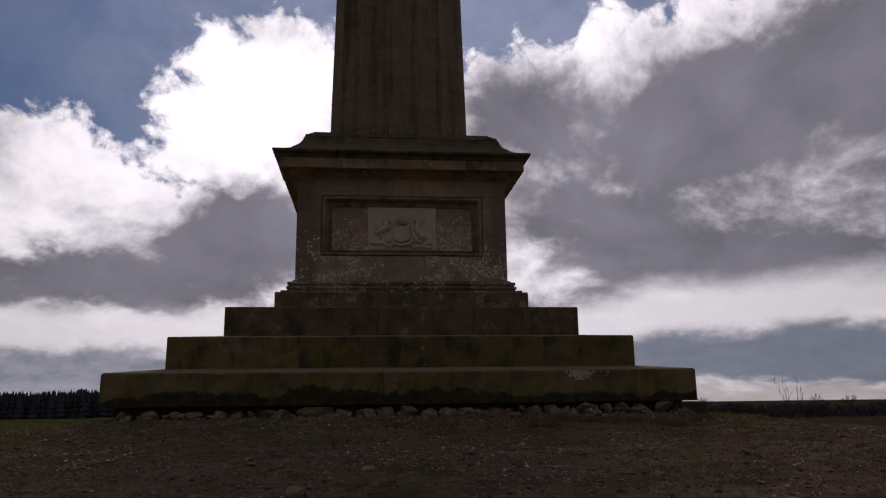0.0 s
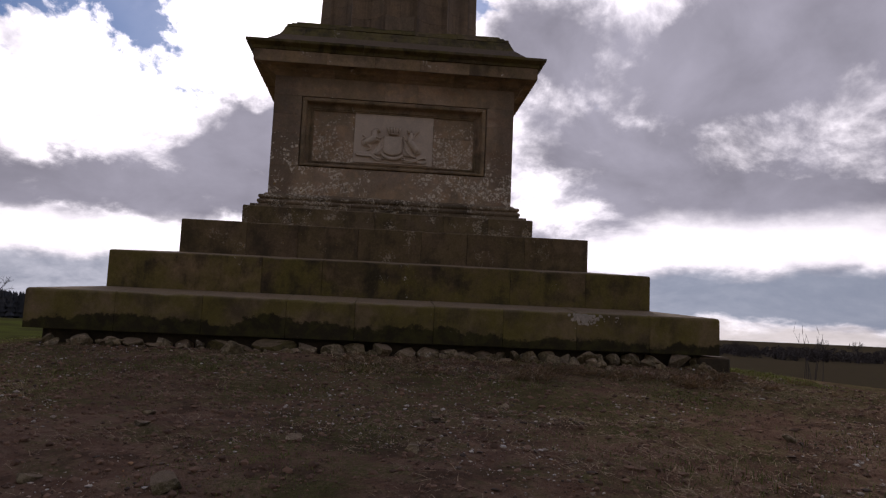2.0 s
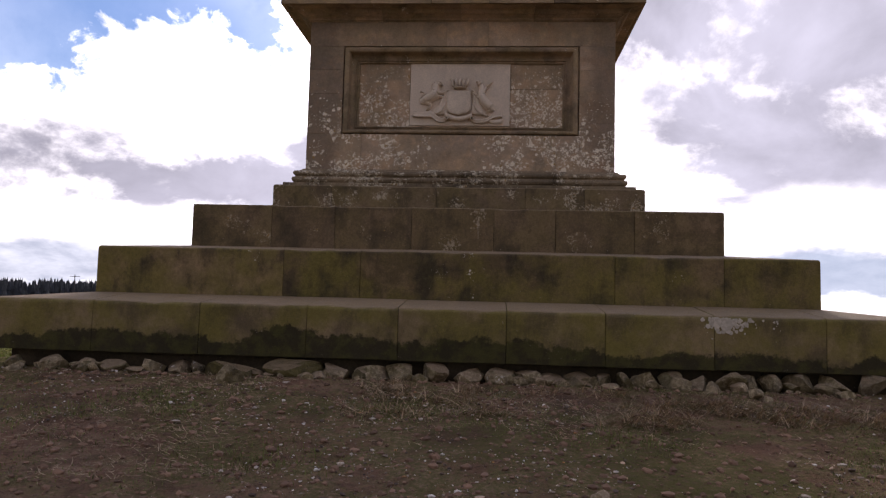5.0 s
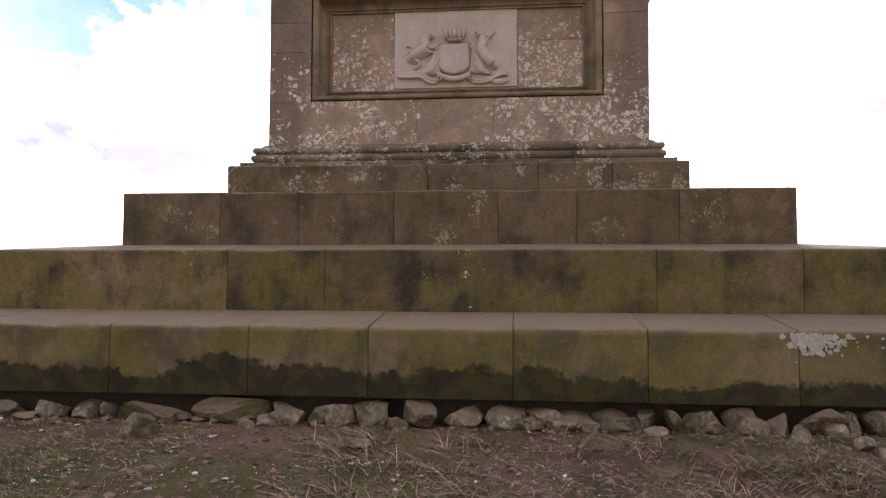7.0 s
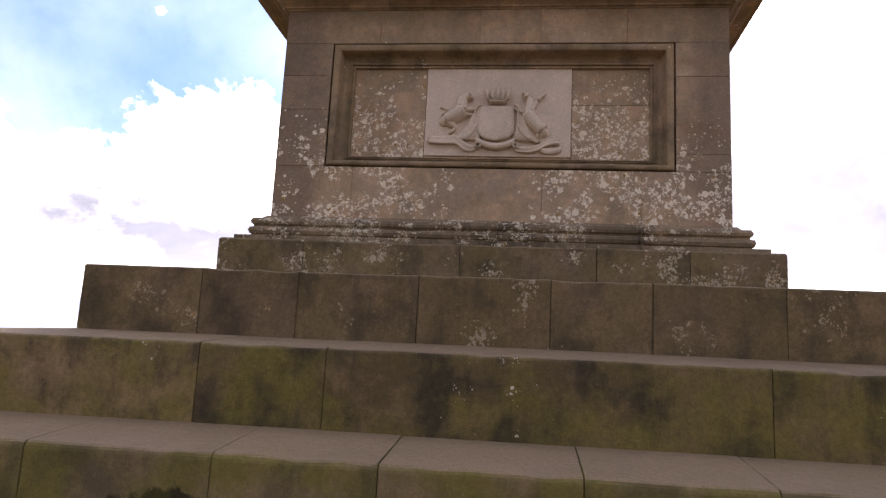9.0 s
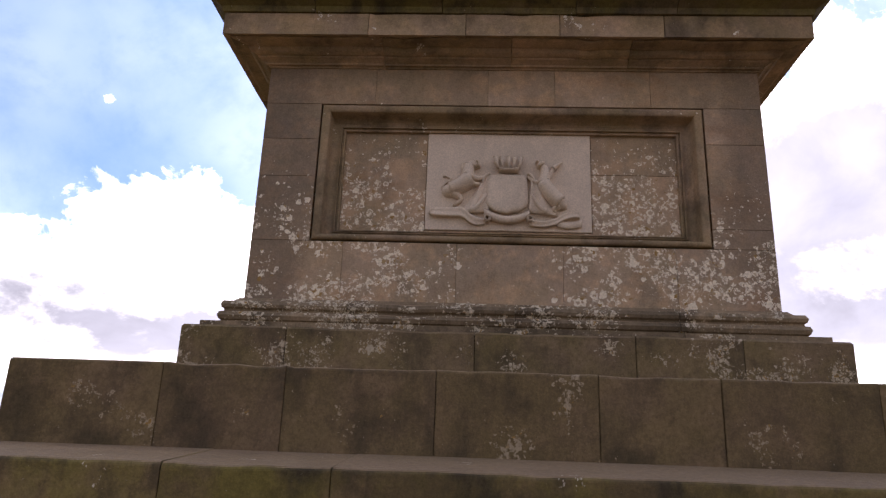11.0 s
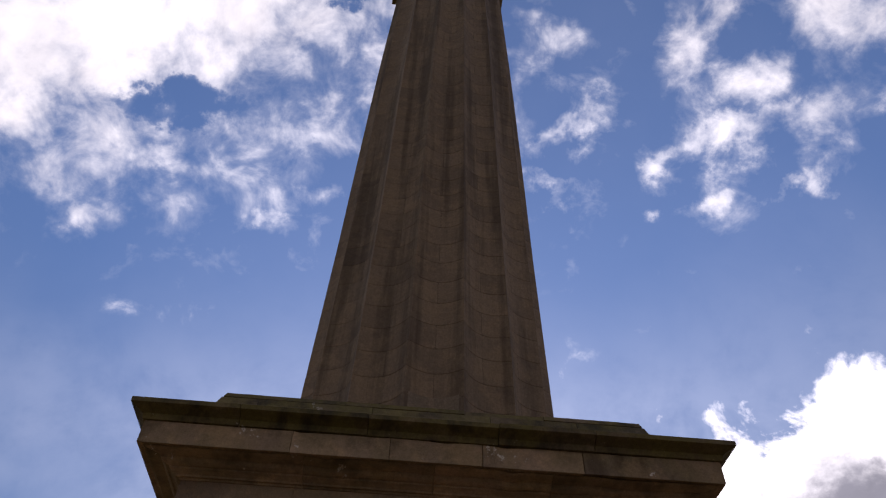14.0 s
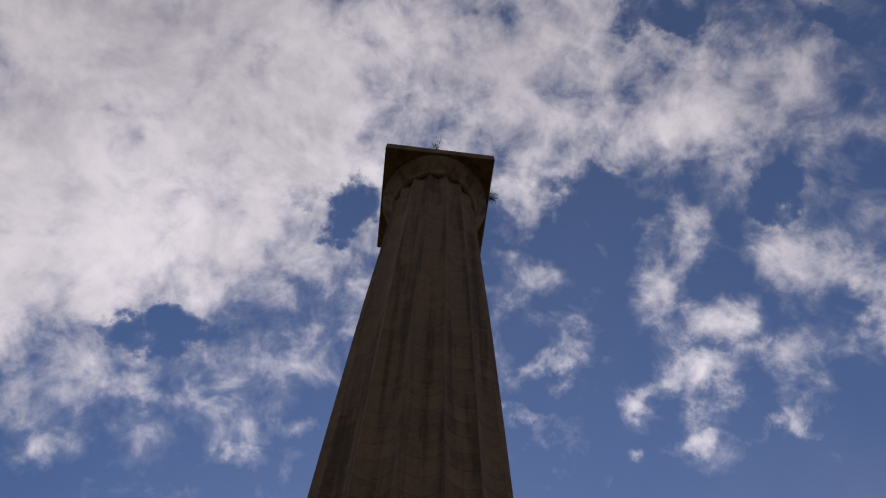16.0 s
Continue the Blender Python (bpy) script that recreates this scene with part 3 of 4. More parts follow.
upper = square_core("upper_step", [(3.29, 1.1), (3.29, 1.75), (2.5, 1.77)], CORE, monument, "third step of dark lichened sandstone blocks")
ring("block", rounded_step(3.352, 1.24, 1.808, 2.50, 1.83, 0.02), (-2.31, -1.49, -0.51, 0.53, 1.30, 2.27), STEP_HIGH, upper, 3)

plinth = square_core("plinth", [(2.50, 1.7), (2.50, 2.16), (2.2, 2.19)], CORE, monument, "dark plinth course with lichen")
ring("block", [(2.1, 1.80), (2.56, 1.80), (2.56, 2.195), (2.545, 2.212), (2.1, 2.215)], (-1.73, -0.27, 0.95, 1.75), PLINTH, plinth, 4)
ring("base_moulding", [(2.1, 2.20), (2.46, 2.20), (2.46, 2.262), (2.34, 2.268), (2.34, 2.29), (2.355, 2.30), (2.367, 2.33), (2.355, 2.36), (2.325, 2.37), (2.325, 2.385), (2.345, 2.40), (2.352, 2.425), (2.335, 2.455), (2.275, 2.465), (2.24, 2.50), (2.1, 2.50)],
     (-1.30, 0.05, 1.35), MOULD, plinth, 5, wobble=0.003)

# pedestal die
die = square_core("pedestal", [(2.03, 2.3), (2.03, 4.9)], DADO, monument, "brown sandstone pedestal block with a recessed framed panel")


def box(x0, x1, y0, y1, z0, z1, c=0.006):
    bm = bmesh.new()
    bmesh.ops.create_cube(bm, size=1.0, matrix=Matrix.Translation(((x0 + x1) / 2, (y0 + y1) / 2, (z0 + z1) / 2)) @ Matrix.Diagonal((x1 - x0, y1 - y0, z1 - z0, 1)))
    bmesh.ops.bevel(bm, geom=bm.edges[:], offset=c, segments=1, affect="EDGES")
    return bm


def die_side(k):
    turn = Matrix.Rotation(k * math.pi / 2, 4, "Z")
    g = 0.0012
    fx, zb, zt = 1.705, 3.025, 4.33
    stones = []
    for a, b in zip((-2.21, -1.41, -0.44, 0.455, 1.39), (-1.41, -0.44, 0.455, 1.39, 2.21)):
        stones.append((a, b, 2.49, zb))
    for a, b in zip((-2.21, -1.22, -0.20, 0.40, 1.25), (-1.22, -0.20, 0.40, 1.25, 2.21)):
        stones.append((a, b, zt, 4.695))
    for cuts, a, b in (((zb, 3.62, 3.98, zt), -2.21, -fx), ((zb, 3.20, 3.98, zt), fx, 2.21)):
        for lo, hi in zip(cuts, cuts[1:]):
            stones.append((a, b, lo, hi))
    for a, b, lo, hi in stones:
        # two sides run through to the corners, the other two butt against them
        if k % 2:
            a, b = max(a, -2.0), min(b, 2.0)
        ob = part("block", box(a + (0 if a == -2.21 else g), b - (0 if b == 2.21 else g), -2.21, -2.0, lo + g, hi - g, 0.0025), DADO, die)
        ob.matrix_basis = turn
    # moulded frame: fillet, cyma, inner bead, down to the sunk panel
    section = [(0.0, -0.055), (0.018, -0.055), (0.020, 0.008)]
    section += [(0.062 - 0.042 * math.cos(t), 0.008 + 0.020 * math.sin(t)) for t in [math.pi * i / 8 for i in range(1, 8)]]
    section += [(0.108, -0.012), (0.114, -0.055)]
    section += [(0.114 + 0.078 * (1 - math.cos(t)), -0.055 - 0.070 * math.sin(t)) for t in [math.pi / 2 * i / 5 for i in range(1, 6)]]
    section += [(0.196, -0.110), (0.210, -0.108), (0.214, -0.132), (0.226, -0.132), (0.230, -0.118), (0.246, -0.120), (0.250, -0.16)]
    bm = bmesh.new()
    loops = []
    for ins, out in section:
        x, lo, hi = fx - ins * 0.88, zb + ins * 0.58, zt - ins * 0.86
        loops.append([bm.verts.new((px, -2.21 - out, pz)) for px, pz in ((-x, lo), (x, lo), (x, hi), (-x, hi))])
    for a, b in zip(loops, loops[1:]):
        for i in range(4):
            bm.faces.new((a[i], a[(i + 1) % 4], b[(i + 1) % 4], b[i]))
    ob = part("panel_frame", bm, FRAME, die, "moulded stone frame")
    ob.matrix_basis = turn
    return ob


for k in range(4):
    die_side(k)

for a, b, lo, hi in ((-1.5, -0.735, 3.05, 4.25), (0.730, 1.5, 3.05, 3.74), (0.730, 1.5, 3.74, 4.25), (-0.735, 0.730, 3.05, 3.19), (-0.735, 0.730, 4.130, 4.25)):
    part("panel_stone", box(a + 0.0015, b - 0.0015, -2.055, -1.99, lo + 0.0015, hi - 0.0015, 0.003), DADO, die)
plaque = part("plaque", box(-0.732, 0.727, -2.068, -1.98, 3.193, 4.127, 0.006), PLAQUE, die, "pale smooth stone slab with carved coat of arms")

cornice = square_core("cornice", [(2.0, 4.5), (2.0, 4.845), (2.5, 4.87), (2.5, 5.2), (2.0, 5.66), (1.8, 5.82)], CORE, monument, "projecting moulded cornice with a concave weathered top")
ring("block", [(2.0, 4.69), (2.226, 4.69), (2.230, 4.705), (2.255, 4.705), (2.258, 4.722), (2.285, 4.738), (2.312, 4.748), (2.315, 4.762), (2.345, 4.765), (2.372, 4.778), (2.388, 4.80), (2.392, 4.815), (2.50, 4.818), (2.52, 4.826), (2.52, 4.83), (2.0, 4.83)], (-1.15, 0.0, 1.05), CORNICE, cornice, 6, wobble=0.002)
ring("block", [(2.2, 4.834), (2.535, 4.834), (2.568, 4.822), (2.568, 5.035), (2.2, 5.035)], (-1.27, -0.41, 0.41, 1.31), CORNICE, cornice, 7, wobble=0.003)
ring("block", [(2.1, 5.04), (2.585, 5.04), (2.59, 5.06), (2.60, 5.09), (2.635, 5.11), (2.68, 5.13), (2.70, 5.14), (2.70, 5.185), (2.63, 5.20), (2.50, 5.255), (2.38, 5.31), (2.28, 5.375), (2.20, 5.47), (2.14, 5.58), (2.11, 5.665), (2.0, 5.68)], (-1.75, -0.62, 0.55, 1.42), CROWN, cornice, 8, wobble=0.006, wear=0.014)
ring("top_course", [(1.6, 5.66), (2.10, 5.68), (2.08, 5.735), (2.02, 5.745), (2.01, 5.785), (1.95, 5.79), (1.93, 5.845), (1.6, 5.86)], (-0.9, 0.3, 1.1), CROWN, cornice, 9, wobble=0.02, wear=0.02)

# fluted shaft
SHAFT_Z = [5.84, 7.0, 10.0, 12.0, 15.0, 16.6, 19.4, 21.5, 23.5]
SHAFT_R = [1.710, 1.685, 1.612, 1.580, 1.528, 1.492, 1.412, 1.365, 1.332]
FLUTES = 16


def shaft_radius(z):
    return float(np.interp(z, SHAFT_Z, SHAFT_R))


def flute_point(a, z, inset=0.0):
    """A point of the fluted outline; sharp arrises lie half a flute off the axis of a side."""
    step = 2 * math.pi / FLUTES
    u = ((a + math.pi / 2) / step + 0.5) % 1.0
    r = shaft_radius(z)
    deep = 0.10 * r * (1 - (2 * u - 1) ** 2) ** 0.9
    r = r - deep - inset
    return (r * math.cos(a), r * math.sin(a), z)


def shaft_block(a0, a1, z0, z1, whole=False, lift=0.0):
    bm = bmesh.new()
    step = 2 * math.pi / FLUTES / 8
    count = max(2, round((a1 - a0) / step))
    angles = [a0 + (a1 - a0) * i / count for i in range(count + (0 if whole else 1))]
    if not whole:
        angles[0] += 0.0012
        angles[-1] -= 0.0012
    c = 0.004
    rows = [[bm.verts.new(flute_point(a, z, ins - lift)) for a in angles] for z, ins in ((z0 + 0.0007, 0.007), (z0 + 0.0007 + c, 0), (z1 - 0.0007 - c, 0), (z1 - 0.0007, 0.007))]
    m = len(angles)
    for p, q in zip(rows, rows[1:]):
        for i in range(m if whole else m - 1):
            bm.faces.new((p[i], p[(i + 1) % m], q[(i + 1) % m], q[i]))
    if not whole:
        for e in (0, -1):
            inner = [bm.verts.new((v.co.x * 0.9, v.co.y * 0.9, v.co.z)) for v in (rows[0][e], rows[-1][e])]
            bm.faces.new((rows[0][e], rows[1][e], rows[2][e], rows[3][e], inner[1], inner[0]))
    return bm


bm = bmesh.new()
levels = [5.80 + 17.9 * i / 30 for i in range(31)]
loops = [[bm.verts.new(((shaft_radius(z) * 0.90) * math.cos(a), (shaft_radius(z) * 0.90) * math.sin(a), z)) for a in [2 * math.pi * i / 48 for i in range(48)]] for z in levels]
for p, q in zip(loops, loops[1:]):
    for i in range(48):
        bm.faces.new((p[i], p[(i + 1) % 48], q[(i + 1) % 48], q[i]))
shaft = part("shaft", bm, CORE, monument, "fluted tapering sandstone shaft in narrow courses")
COURSE = 0.383
count = int((23.5 - 5.84) / COURSE)
for c in range(count + 1):
    z0 = 5.84 + c * COURSE
    z1 = min(z0 + COURSE, 23.5)
    if z1 - z0 < 0.05:
        continue
    if c < 34:
        wide = 2 * math.pi / 8
        off = -math.pi / 2 + (0 if c % 2 else wide / 2)
        for i in range(8):
            part("block", shaft_block(off + i * wide, off + (i + 1) * wide, z0, z1), SHAFT, shaft)
    else:
        part("course", shaft_block(0, 2 * math.pi, z0, z1, True), SHAFT, shaft)

part("repair_stone", shaft_block(-math.pi / 2 - 0.185, -math.pi / 2 + 0.185, 5.95, 6.27, lift=0.002), REPAIR, shaft, "paler repair stone let into a flute")

# capital
bm = bmesh.new()
outline = [(1.25, 23.40), (1.36, 23.44), (1.375, 23.50), (1.36, 23.53), (1.39, 23.56), (1.385, 23.60), (1.43, 23.68), (1.53, 23.86), (1.64, 24.03), (1.71, 24.13), (1.735, 24.19), (1.72, 24.235), (1.2, 24.24)]
loops = [[bm.verts.new((r * math.cos(2 * math.pi * i / 64), r * math.sin(2 * math.pi * i / 64), z)) for i in range(64)] for r, z in outline]
for p, q in zip(loops, loops[1:]):
    for i in range(64):
        bm.faces.new((p[i], p[(i + 1) % 64], q[(i + 1) % 64], q[i]))
capital = part("capital", bm, SHAFT, monument, "round moulded capital under a square slab", smooth=True)
part("abacus", box(-1.79, 1.79, -1.79, 1.79, 24.232, 24.70, 0.02), CORNICE, capital, "square stone slab with an algae-stained edge")

# carved arms: a crowned shield with drapery, two rearing beasts and a scroll
FACE = -2.064


def blob(bm, x, z, rx, rz, deep, turn=0.0, out=0.0):
    m = Matrix.Translation((x, FACE - out, z)) @ Matrix.Rotation(radians(turn), 4, "Y") @ Matrix.Diagonal((rx, deep * 1.75, rz, 1))
    bmesh.ops.create_icosphere(bm, subdivisions=3, radius=1.0, matrix=m)


def limb(bm, pts, r0, r1, flat=0.8, out=0.0, sides=8):
    """A tapering rounded strand through points (x, z) on the slab."""
    rows = []
    k = len(pts)
    for i, (x, z) in enumerate(pts):
        a, b = pts[max(i - 1, 0)], pts[min(i + 1, k - 1)]
        dx, dz = b[0] - a[0], b[1] - a[1]
        length = math.hypot(dx, dz) or 1
        nx, nz = -dz / length, dx / length
        r = r0 + (r1 - r0) * i / (k - 1)
        rows.append([bm.verts.new((x + nx * r * math.cos(t), FACE - out - 1.8 * flat * r * math.sin(t), z + nz * r * math.cos(t))) for t in [2 * math.pi * j / sides for j in range(sides)]])
    for p, q in zip(rows, rows[1:]):
        for j in range(sides):
            bm.faces.new((p[j], p[(j + 1) % sides], q[(j + 1) % sides], q[j]))
    bm.faces.new(rows[0])
    bm.faces.new(rows[-1])


def bend(p0, p1, p2, n=9):
    return [((1 - t) ** 2 * p0[0] + 2 * t * (1 - t) * p1[0] + t * t * p2[0], (1 - t) ** 2 * p0[1] + 2 * t * (1 - t) * p1[1] + t * t * p2[1]) for t in [i / (n - 1) for i in range(n)]]


def sheet(bm, left, right, thick, folds=0.0, waves=2.0, cut=0.03):
    """A carved cloth or ribbon between two edges of points (x, z): proud by thick, with soft folds and deep sides."""
    rows = []
    count = len(left)
    for i, (p, q) in enumerate(zip(left, right)):
        row = [bm.verts.new((p[0], FACE + 0.01, p[1]))]
        for j in range(9):
            u = j / 8
            proud = thick * (0.75 + 0.25 * math.sin(math.pi * u)) + folds * math.sin(waves * 2 * math.pi * u + 2.2 * i / count)
            row.append(bm.verts.new((p[0] + (q[0] - p[0]) * u, FACE - proud, p[1] + (q[1] - p[1]) * u)))
        row.append(bm.verts.new((q[0], FACE + 0.01, q[1])))
        rows.append(row)
    for a, b in zip(rows, rows[1:]):
        for j in range(10):
            bm.faces.new((a[j], a[j + 1], b[j + 1], b[j]))
    bm.faces.new(rows[0])
    bm.faces.new(rows[-1])


def carve():
    bm = bmesh.new()
    # shield: a low dome with a cut outline, standing well clear of the cloth
    left, right = [], []
    for i in range(13):
        t = i / 12
        z = 3.700 - 0.36 * t
        half = 0.172 + 0.012 * math.sin(math.pi * t) if t < 0.65 else 0.178 * max(0.0, math.cos((t - 0.65) / 0.35 * math.pi / 2)) ** 0.55 + 0.012
        left.append((-0.018 - half, z))
        right.append((-0.018 + half, z))
    sheet(bm, left, right, 0.068, 0.002, 1.5)
    # crown: a band, flaring leaves and a cap behind them
    limb(bm, [(-0.090, 3.752), (-0.04, 3.744), (0.03, 3.744), (0.082, 3.752)], 0.018, 0.018, 1.9, 0.045)
    sheet(bm, [(-0.085, 3.76), (-0.10, 3.81), (-0.118, 3.85)], [(0.078, 3.76), (0.092, 3.81), (0.108, 3.85)], 0.050, 0.010, 2.5)
    for i in range(5):
        x = -0.112 + 0.053 * i
        limb(bm, [(x * 0.86, 3.765), (x, 3.815), (x * 1.08, 3.862)], 0.014, 0.021, 1.0, 0.055)
        blob(bm, x * 1.1, 3.868, 0.022, 0.014, 0.024, 20 - 10 * i, 0.05)
    for s in (-1, 1):
        # mantle swept back from the top of the shield
        sheet(bm, bend((s * 0.19, 3.69), (s * 0.20, 3.52), (s * 0.17, 3.36)), bend((s * 0.215, 3.70), (s * 0.30, 3.52), (s * 0.43, 3.335)), 0.052, 0.013, 1.6)
        limb(bm, bend((s * 0.165, 3.715), (s * 0.215, 3.70), (s * 0.235, 3.62)), 0.016, 0.010, 1.4, 0.04)
        limb(bm, bend((s * 0.205, 3.52), (s * 0.25, 3.41), (s * 0.33, 3.36)), 0.018, 0.026, 1.0, 0.035)
        # rolled ends of the ribbon
        limb(bm, [(s * 0.185 + 0.022 * math.cos(t), 3.293 + 0.022 * math.sin(t)) for t in [i * 0.7 for i in range(10)]], 0.012, 0.012, 2.4, 0.035)
    # ribbon: sagging middle, long tail, and a forked tail
    mid = bend((-0.215, 3.355), (-0.02, 3.225), (0.180, 3.345), 13)
    sheet(bm, [(x, z + 0.032) for x, z in mid], [(x, z - 0.032) for x, z in mid], 0.072)
    tail = bend((-0.20, 3.275), (-0.30, 3.225), (-0.38, 3.315)) + bend((-0.42, 3.335), (-0.55, 3.325), (-0.685, 3.34), 7)
    sheet(bm, [(x, z + 0.030 + 0.035 * math.sin(i / 5.1)) for i, (x, z) in enumerate(tail)], [(x, z - 0.024) for x, z in tail], 0.058, 0.008, 1.0)
    limb(bm, bend((-0.685, 3.335), (-0.70, 3.385), (-0.625, 3.388)), 0.014, 0.008, 1.6, 0.02)
    tail = bend((0.18, 3.265), (0.29, 3.235), (0.37, 3.262)) + bend((0.42, 3.275), (0.50, 3.345), (0.615, 3.335), 7)
    sheet(bm, [(x, z + 0.034) for x, z in tail], [(x, z - 0.022) for x, z in tail], 0.058, 0.008, 1.0)
    fork = bend((0.42, 3.265), (0.52, 3.215), (0.635, 3.265), 7)
    sheet(bm, [(x, z + 0.040) for x, z in fork], [(x, z - 0.022) for x, z in fork], 0.040)
    limb(bm, bend((0.27, 3.385), (0.33, 3.36), (0.40, 3.335)), 0.014, 0.010, 1.2, 0.03)
    # maned beast leaning back, forepaw on the shield, tail curled up
    limb(bm, bend((-0.525, 3.565), (-0.44, 3.585), (-0.345, 3.665)), 0.066, 0.080, 1.0, 0.0)
    blob(bm, -0.51, 3.562, 0.085, 0.066, 0.045, -20)
    limb(bm, bend((-0.355, 3.66), (-0.375, 3.74), (-0.345, 3.80)), 0.070, 0.052, 1.0, 0.0)
    for k in range(5):
        limb(bm, bend((-0.40 + 0.012 * k, 3.82 - 0.035 * k), (-0.42 + 0.02 * k, 3.77 - 0.03 * k), (-0.39 + 0.02 * k, 3.72 - 0.025 * k)), 0.016, 0.010, 1.1, 0.025)
    blob(bm, -0.325, 3.805, 0.052, 0.046, 0.045, 15, 0.01)
    blob(bm, -0.280, 3.795, 0.030, 0.020, 0.036, 10, 0.02)
    blob(bm, -0.285, 3.825, 0.016, 0.014, 0.040, 0, 0.02)
    limb(bm, bend((-0.33, 3.675), (-0.25, 3.655), (-0.215, 3.69)) + [(-0.15, 3.712)], 0.034, 0.014, 1.0, 0.03)
    limb(bm, bend((-0.36, 3.645), (-0.29, 3.605), (-0.255, 3.625)), 0.028, 0.016, 1.0, 0.025)
    limb(bm, bend((-0.50, 3.535), (-0.40, 3.50), (-0.435, 3.455)) + [(-0.485, 3.415)], 0.040, 0.016, 1.0, 0.01)
    limb(bm, bend((-0.575, 3.565), (-0.605, 3.62), (-0.525, 3.645)) + [(-0.515, 3.675), (-0.56, 3.70), (-0.585, 3.69)], 0.014, 0.010, 1.2, 0.01)
    # horned beast facing it
    limb(bm, bend((0.455, 3.455), (0.36, 3.52), (0.300, 3.635)), 0.074, 0.074, 1.0, 0.0)
    blob(bm, 0.445, 3.455, 0.076, 0.062, 0.045, 30)
    limb(bm, bend((0.30, 3.62), (0.335, 3.72), (0.305, 3.80)), 0.062, 0.036, 1.0, 0.01)
    blob(bm, 0.283, 3.812, 0.044, 0.030, 0.042, -35, 0.02)
    blob(bm, 0.252, 3.835, 0.018, 0.016, 0.036, 0, 0.025)
    limb(bm, bend((0.345, 3.69), (0.375, 3.74), (0.395, 3.785)), 0.026, 0.018, 1.0, 0.02)
    limb(bm, bend((0.390, 3.775), (0.42, 3.81), (0.470, 3.838)), 0.024, 0.008, 1.0, 0.03)
    limb(bm, bend((0.30, 3.64), (0.23, 3.625), (0.165, 3.695)), 0.030, 0.013, 1.0, 0.03)
    limb(bm, bend((0.44, 3.425), (0.37, 3.39), (0.415, 3.37)), 0.034, 0.016, 1.0, 0.01)
    limb(bm, bend((0.49, 3.46), (0.47, 3.41), (0.42, 3.395)), 0.014, 0.008, 1.0, 0.01)
    return part("carved_relief", bm, CARVED, die, "crowned shield relief with supporters and scroll in pale stone", smooth=True)


carve()

# footing stone that sticks out at one corner
part("footing_stone", box(4.60, 5.10, -4.88, -4.1, -0.45, -0.015, 0.03), CORE, foundation)


def lichen_crust(name, spots, material, parent, face):
    bm = bmesh.new()
    rnd = random.Random(5)
    for layer, (x, z, r) in enumerate(spots):
        ring_ = []
        for i in range(12):
            a = 2 * math.pi * i / 12
            rr = r * rnd.uniform(0.7, 1.12)
            ring_.append((x + rr * math.cos(a), z + rr * math.sin(a)))
        front = [bm.verts.new((px, face - 0.0016 - layer * 0.000008, pz)) for px, pz in ring_]
        back = [bm.verts.new((x + (px - x) * 1.1, face + 0.004, z + (pz - z) * 1.1)) for px, pz in ring_]
        bm.faces.new(front)
        for i in range(12):
            bm.faces.new((front[i], front[(i + 1) % 12], back[(i + 1) % 12], back[i]))
    return tagged(part(name, bm, material, parent, "pale grey lichen crust"), kind="stuff")


LICHEN = plain("grey_lichen", (0.50, 0.43, 0.34), 0.95, 0.35, 40)
rnd = random.Random(11)
spots = []
while len(spots) < 210:
    core = len(spots) < 165
    x, z = (rnd.gauss(2.86, 0.075) if core else rnd.uniform(2.65, 3.42)), 0.505 - abs(rnd.gauss(0, 0.055))
    if z > 0.30 and 2.62 < x < 3.45:
        spots.append((x, z, rnd.uniform(0.008, 0.026) if core else rnd.uniform(0.003, 0.012)))
lichen_crust("lichen_patch", spots, LICHEN, low, -4.912)


# ---------------------------------------------------------------- loose stones
def rock_mesh(seed, sub=3, planes=11):
    """A broken field stone: a ball cut flat on many sides, with a rough skin."""
    rnd = random.Random(seed)
    bm = bmesh.new()
    bmesh.ops.create_icosphere(bm, subdivisions=sub, radius=0.5)
    off = Vector((rnd.uniform(0, 50), rnd.uniform(0, 50), rnd.uniform(0, 50)))
    cuts = [(Vector((rnd.gauss(0, 1), rnd.gauss(0, 1), rnd.gauss(0, 0.9))).normalized(), rnd.uniform(0.17, 0.33)) for _ in range(planes)]
    for v in bm.verts:
        for normal, limit in cuts:
            over = v.co.dot(normal) - limit
            if over > 0:
                v.co -= normal * over * 0.98
        v.co *= 1 + 0.07 * noise.noise(v.co * 3 + off) + 0.06 * noise.noise(v.co * 9 + off)
    return bm


def stone_thing(x, y, w, d, h, seed, label, group, sink=0.25, turn=0.0, z=None, material=None):
    ob = part("stone", rock_mesh(seed, 3, 9), material or ROCK, None, label)
    me = ob.data
    co = np.array([v.co[:] for v in me.vertices])
    lo, hi = co.min(0), co.max(0)
    co = (co - (lo + hi) / 2) / (hi - lo) * (w, d, h)
    me.vertices.foreach_set("co", co.astype(np.float32).ravel())
    me.update()
    base = ground_height(x, y) if z is None else z
    ob.matrix_basis = pose(x, y, base + h * (0.5 - sink), 0, 0, turn)
    return tagged(ob, label, "stone", group)


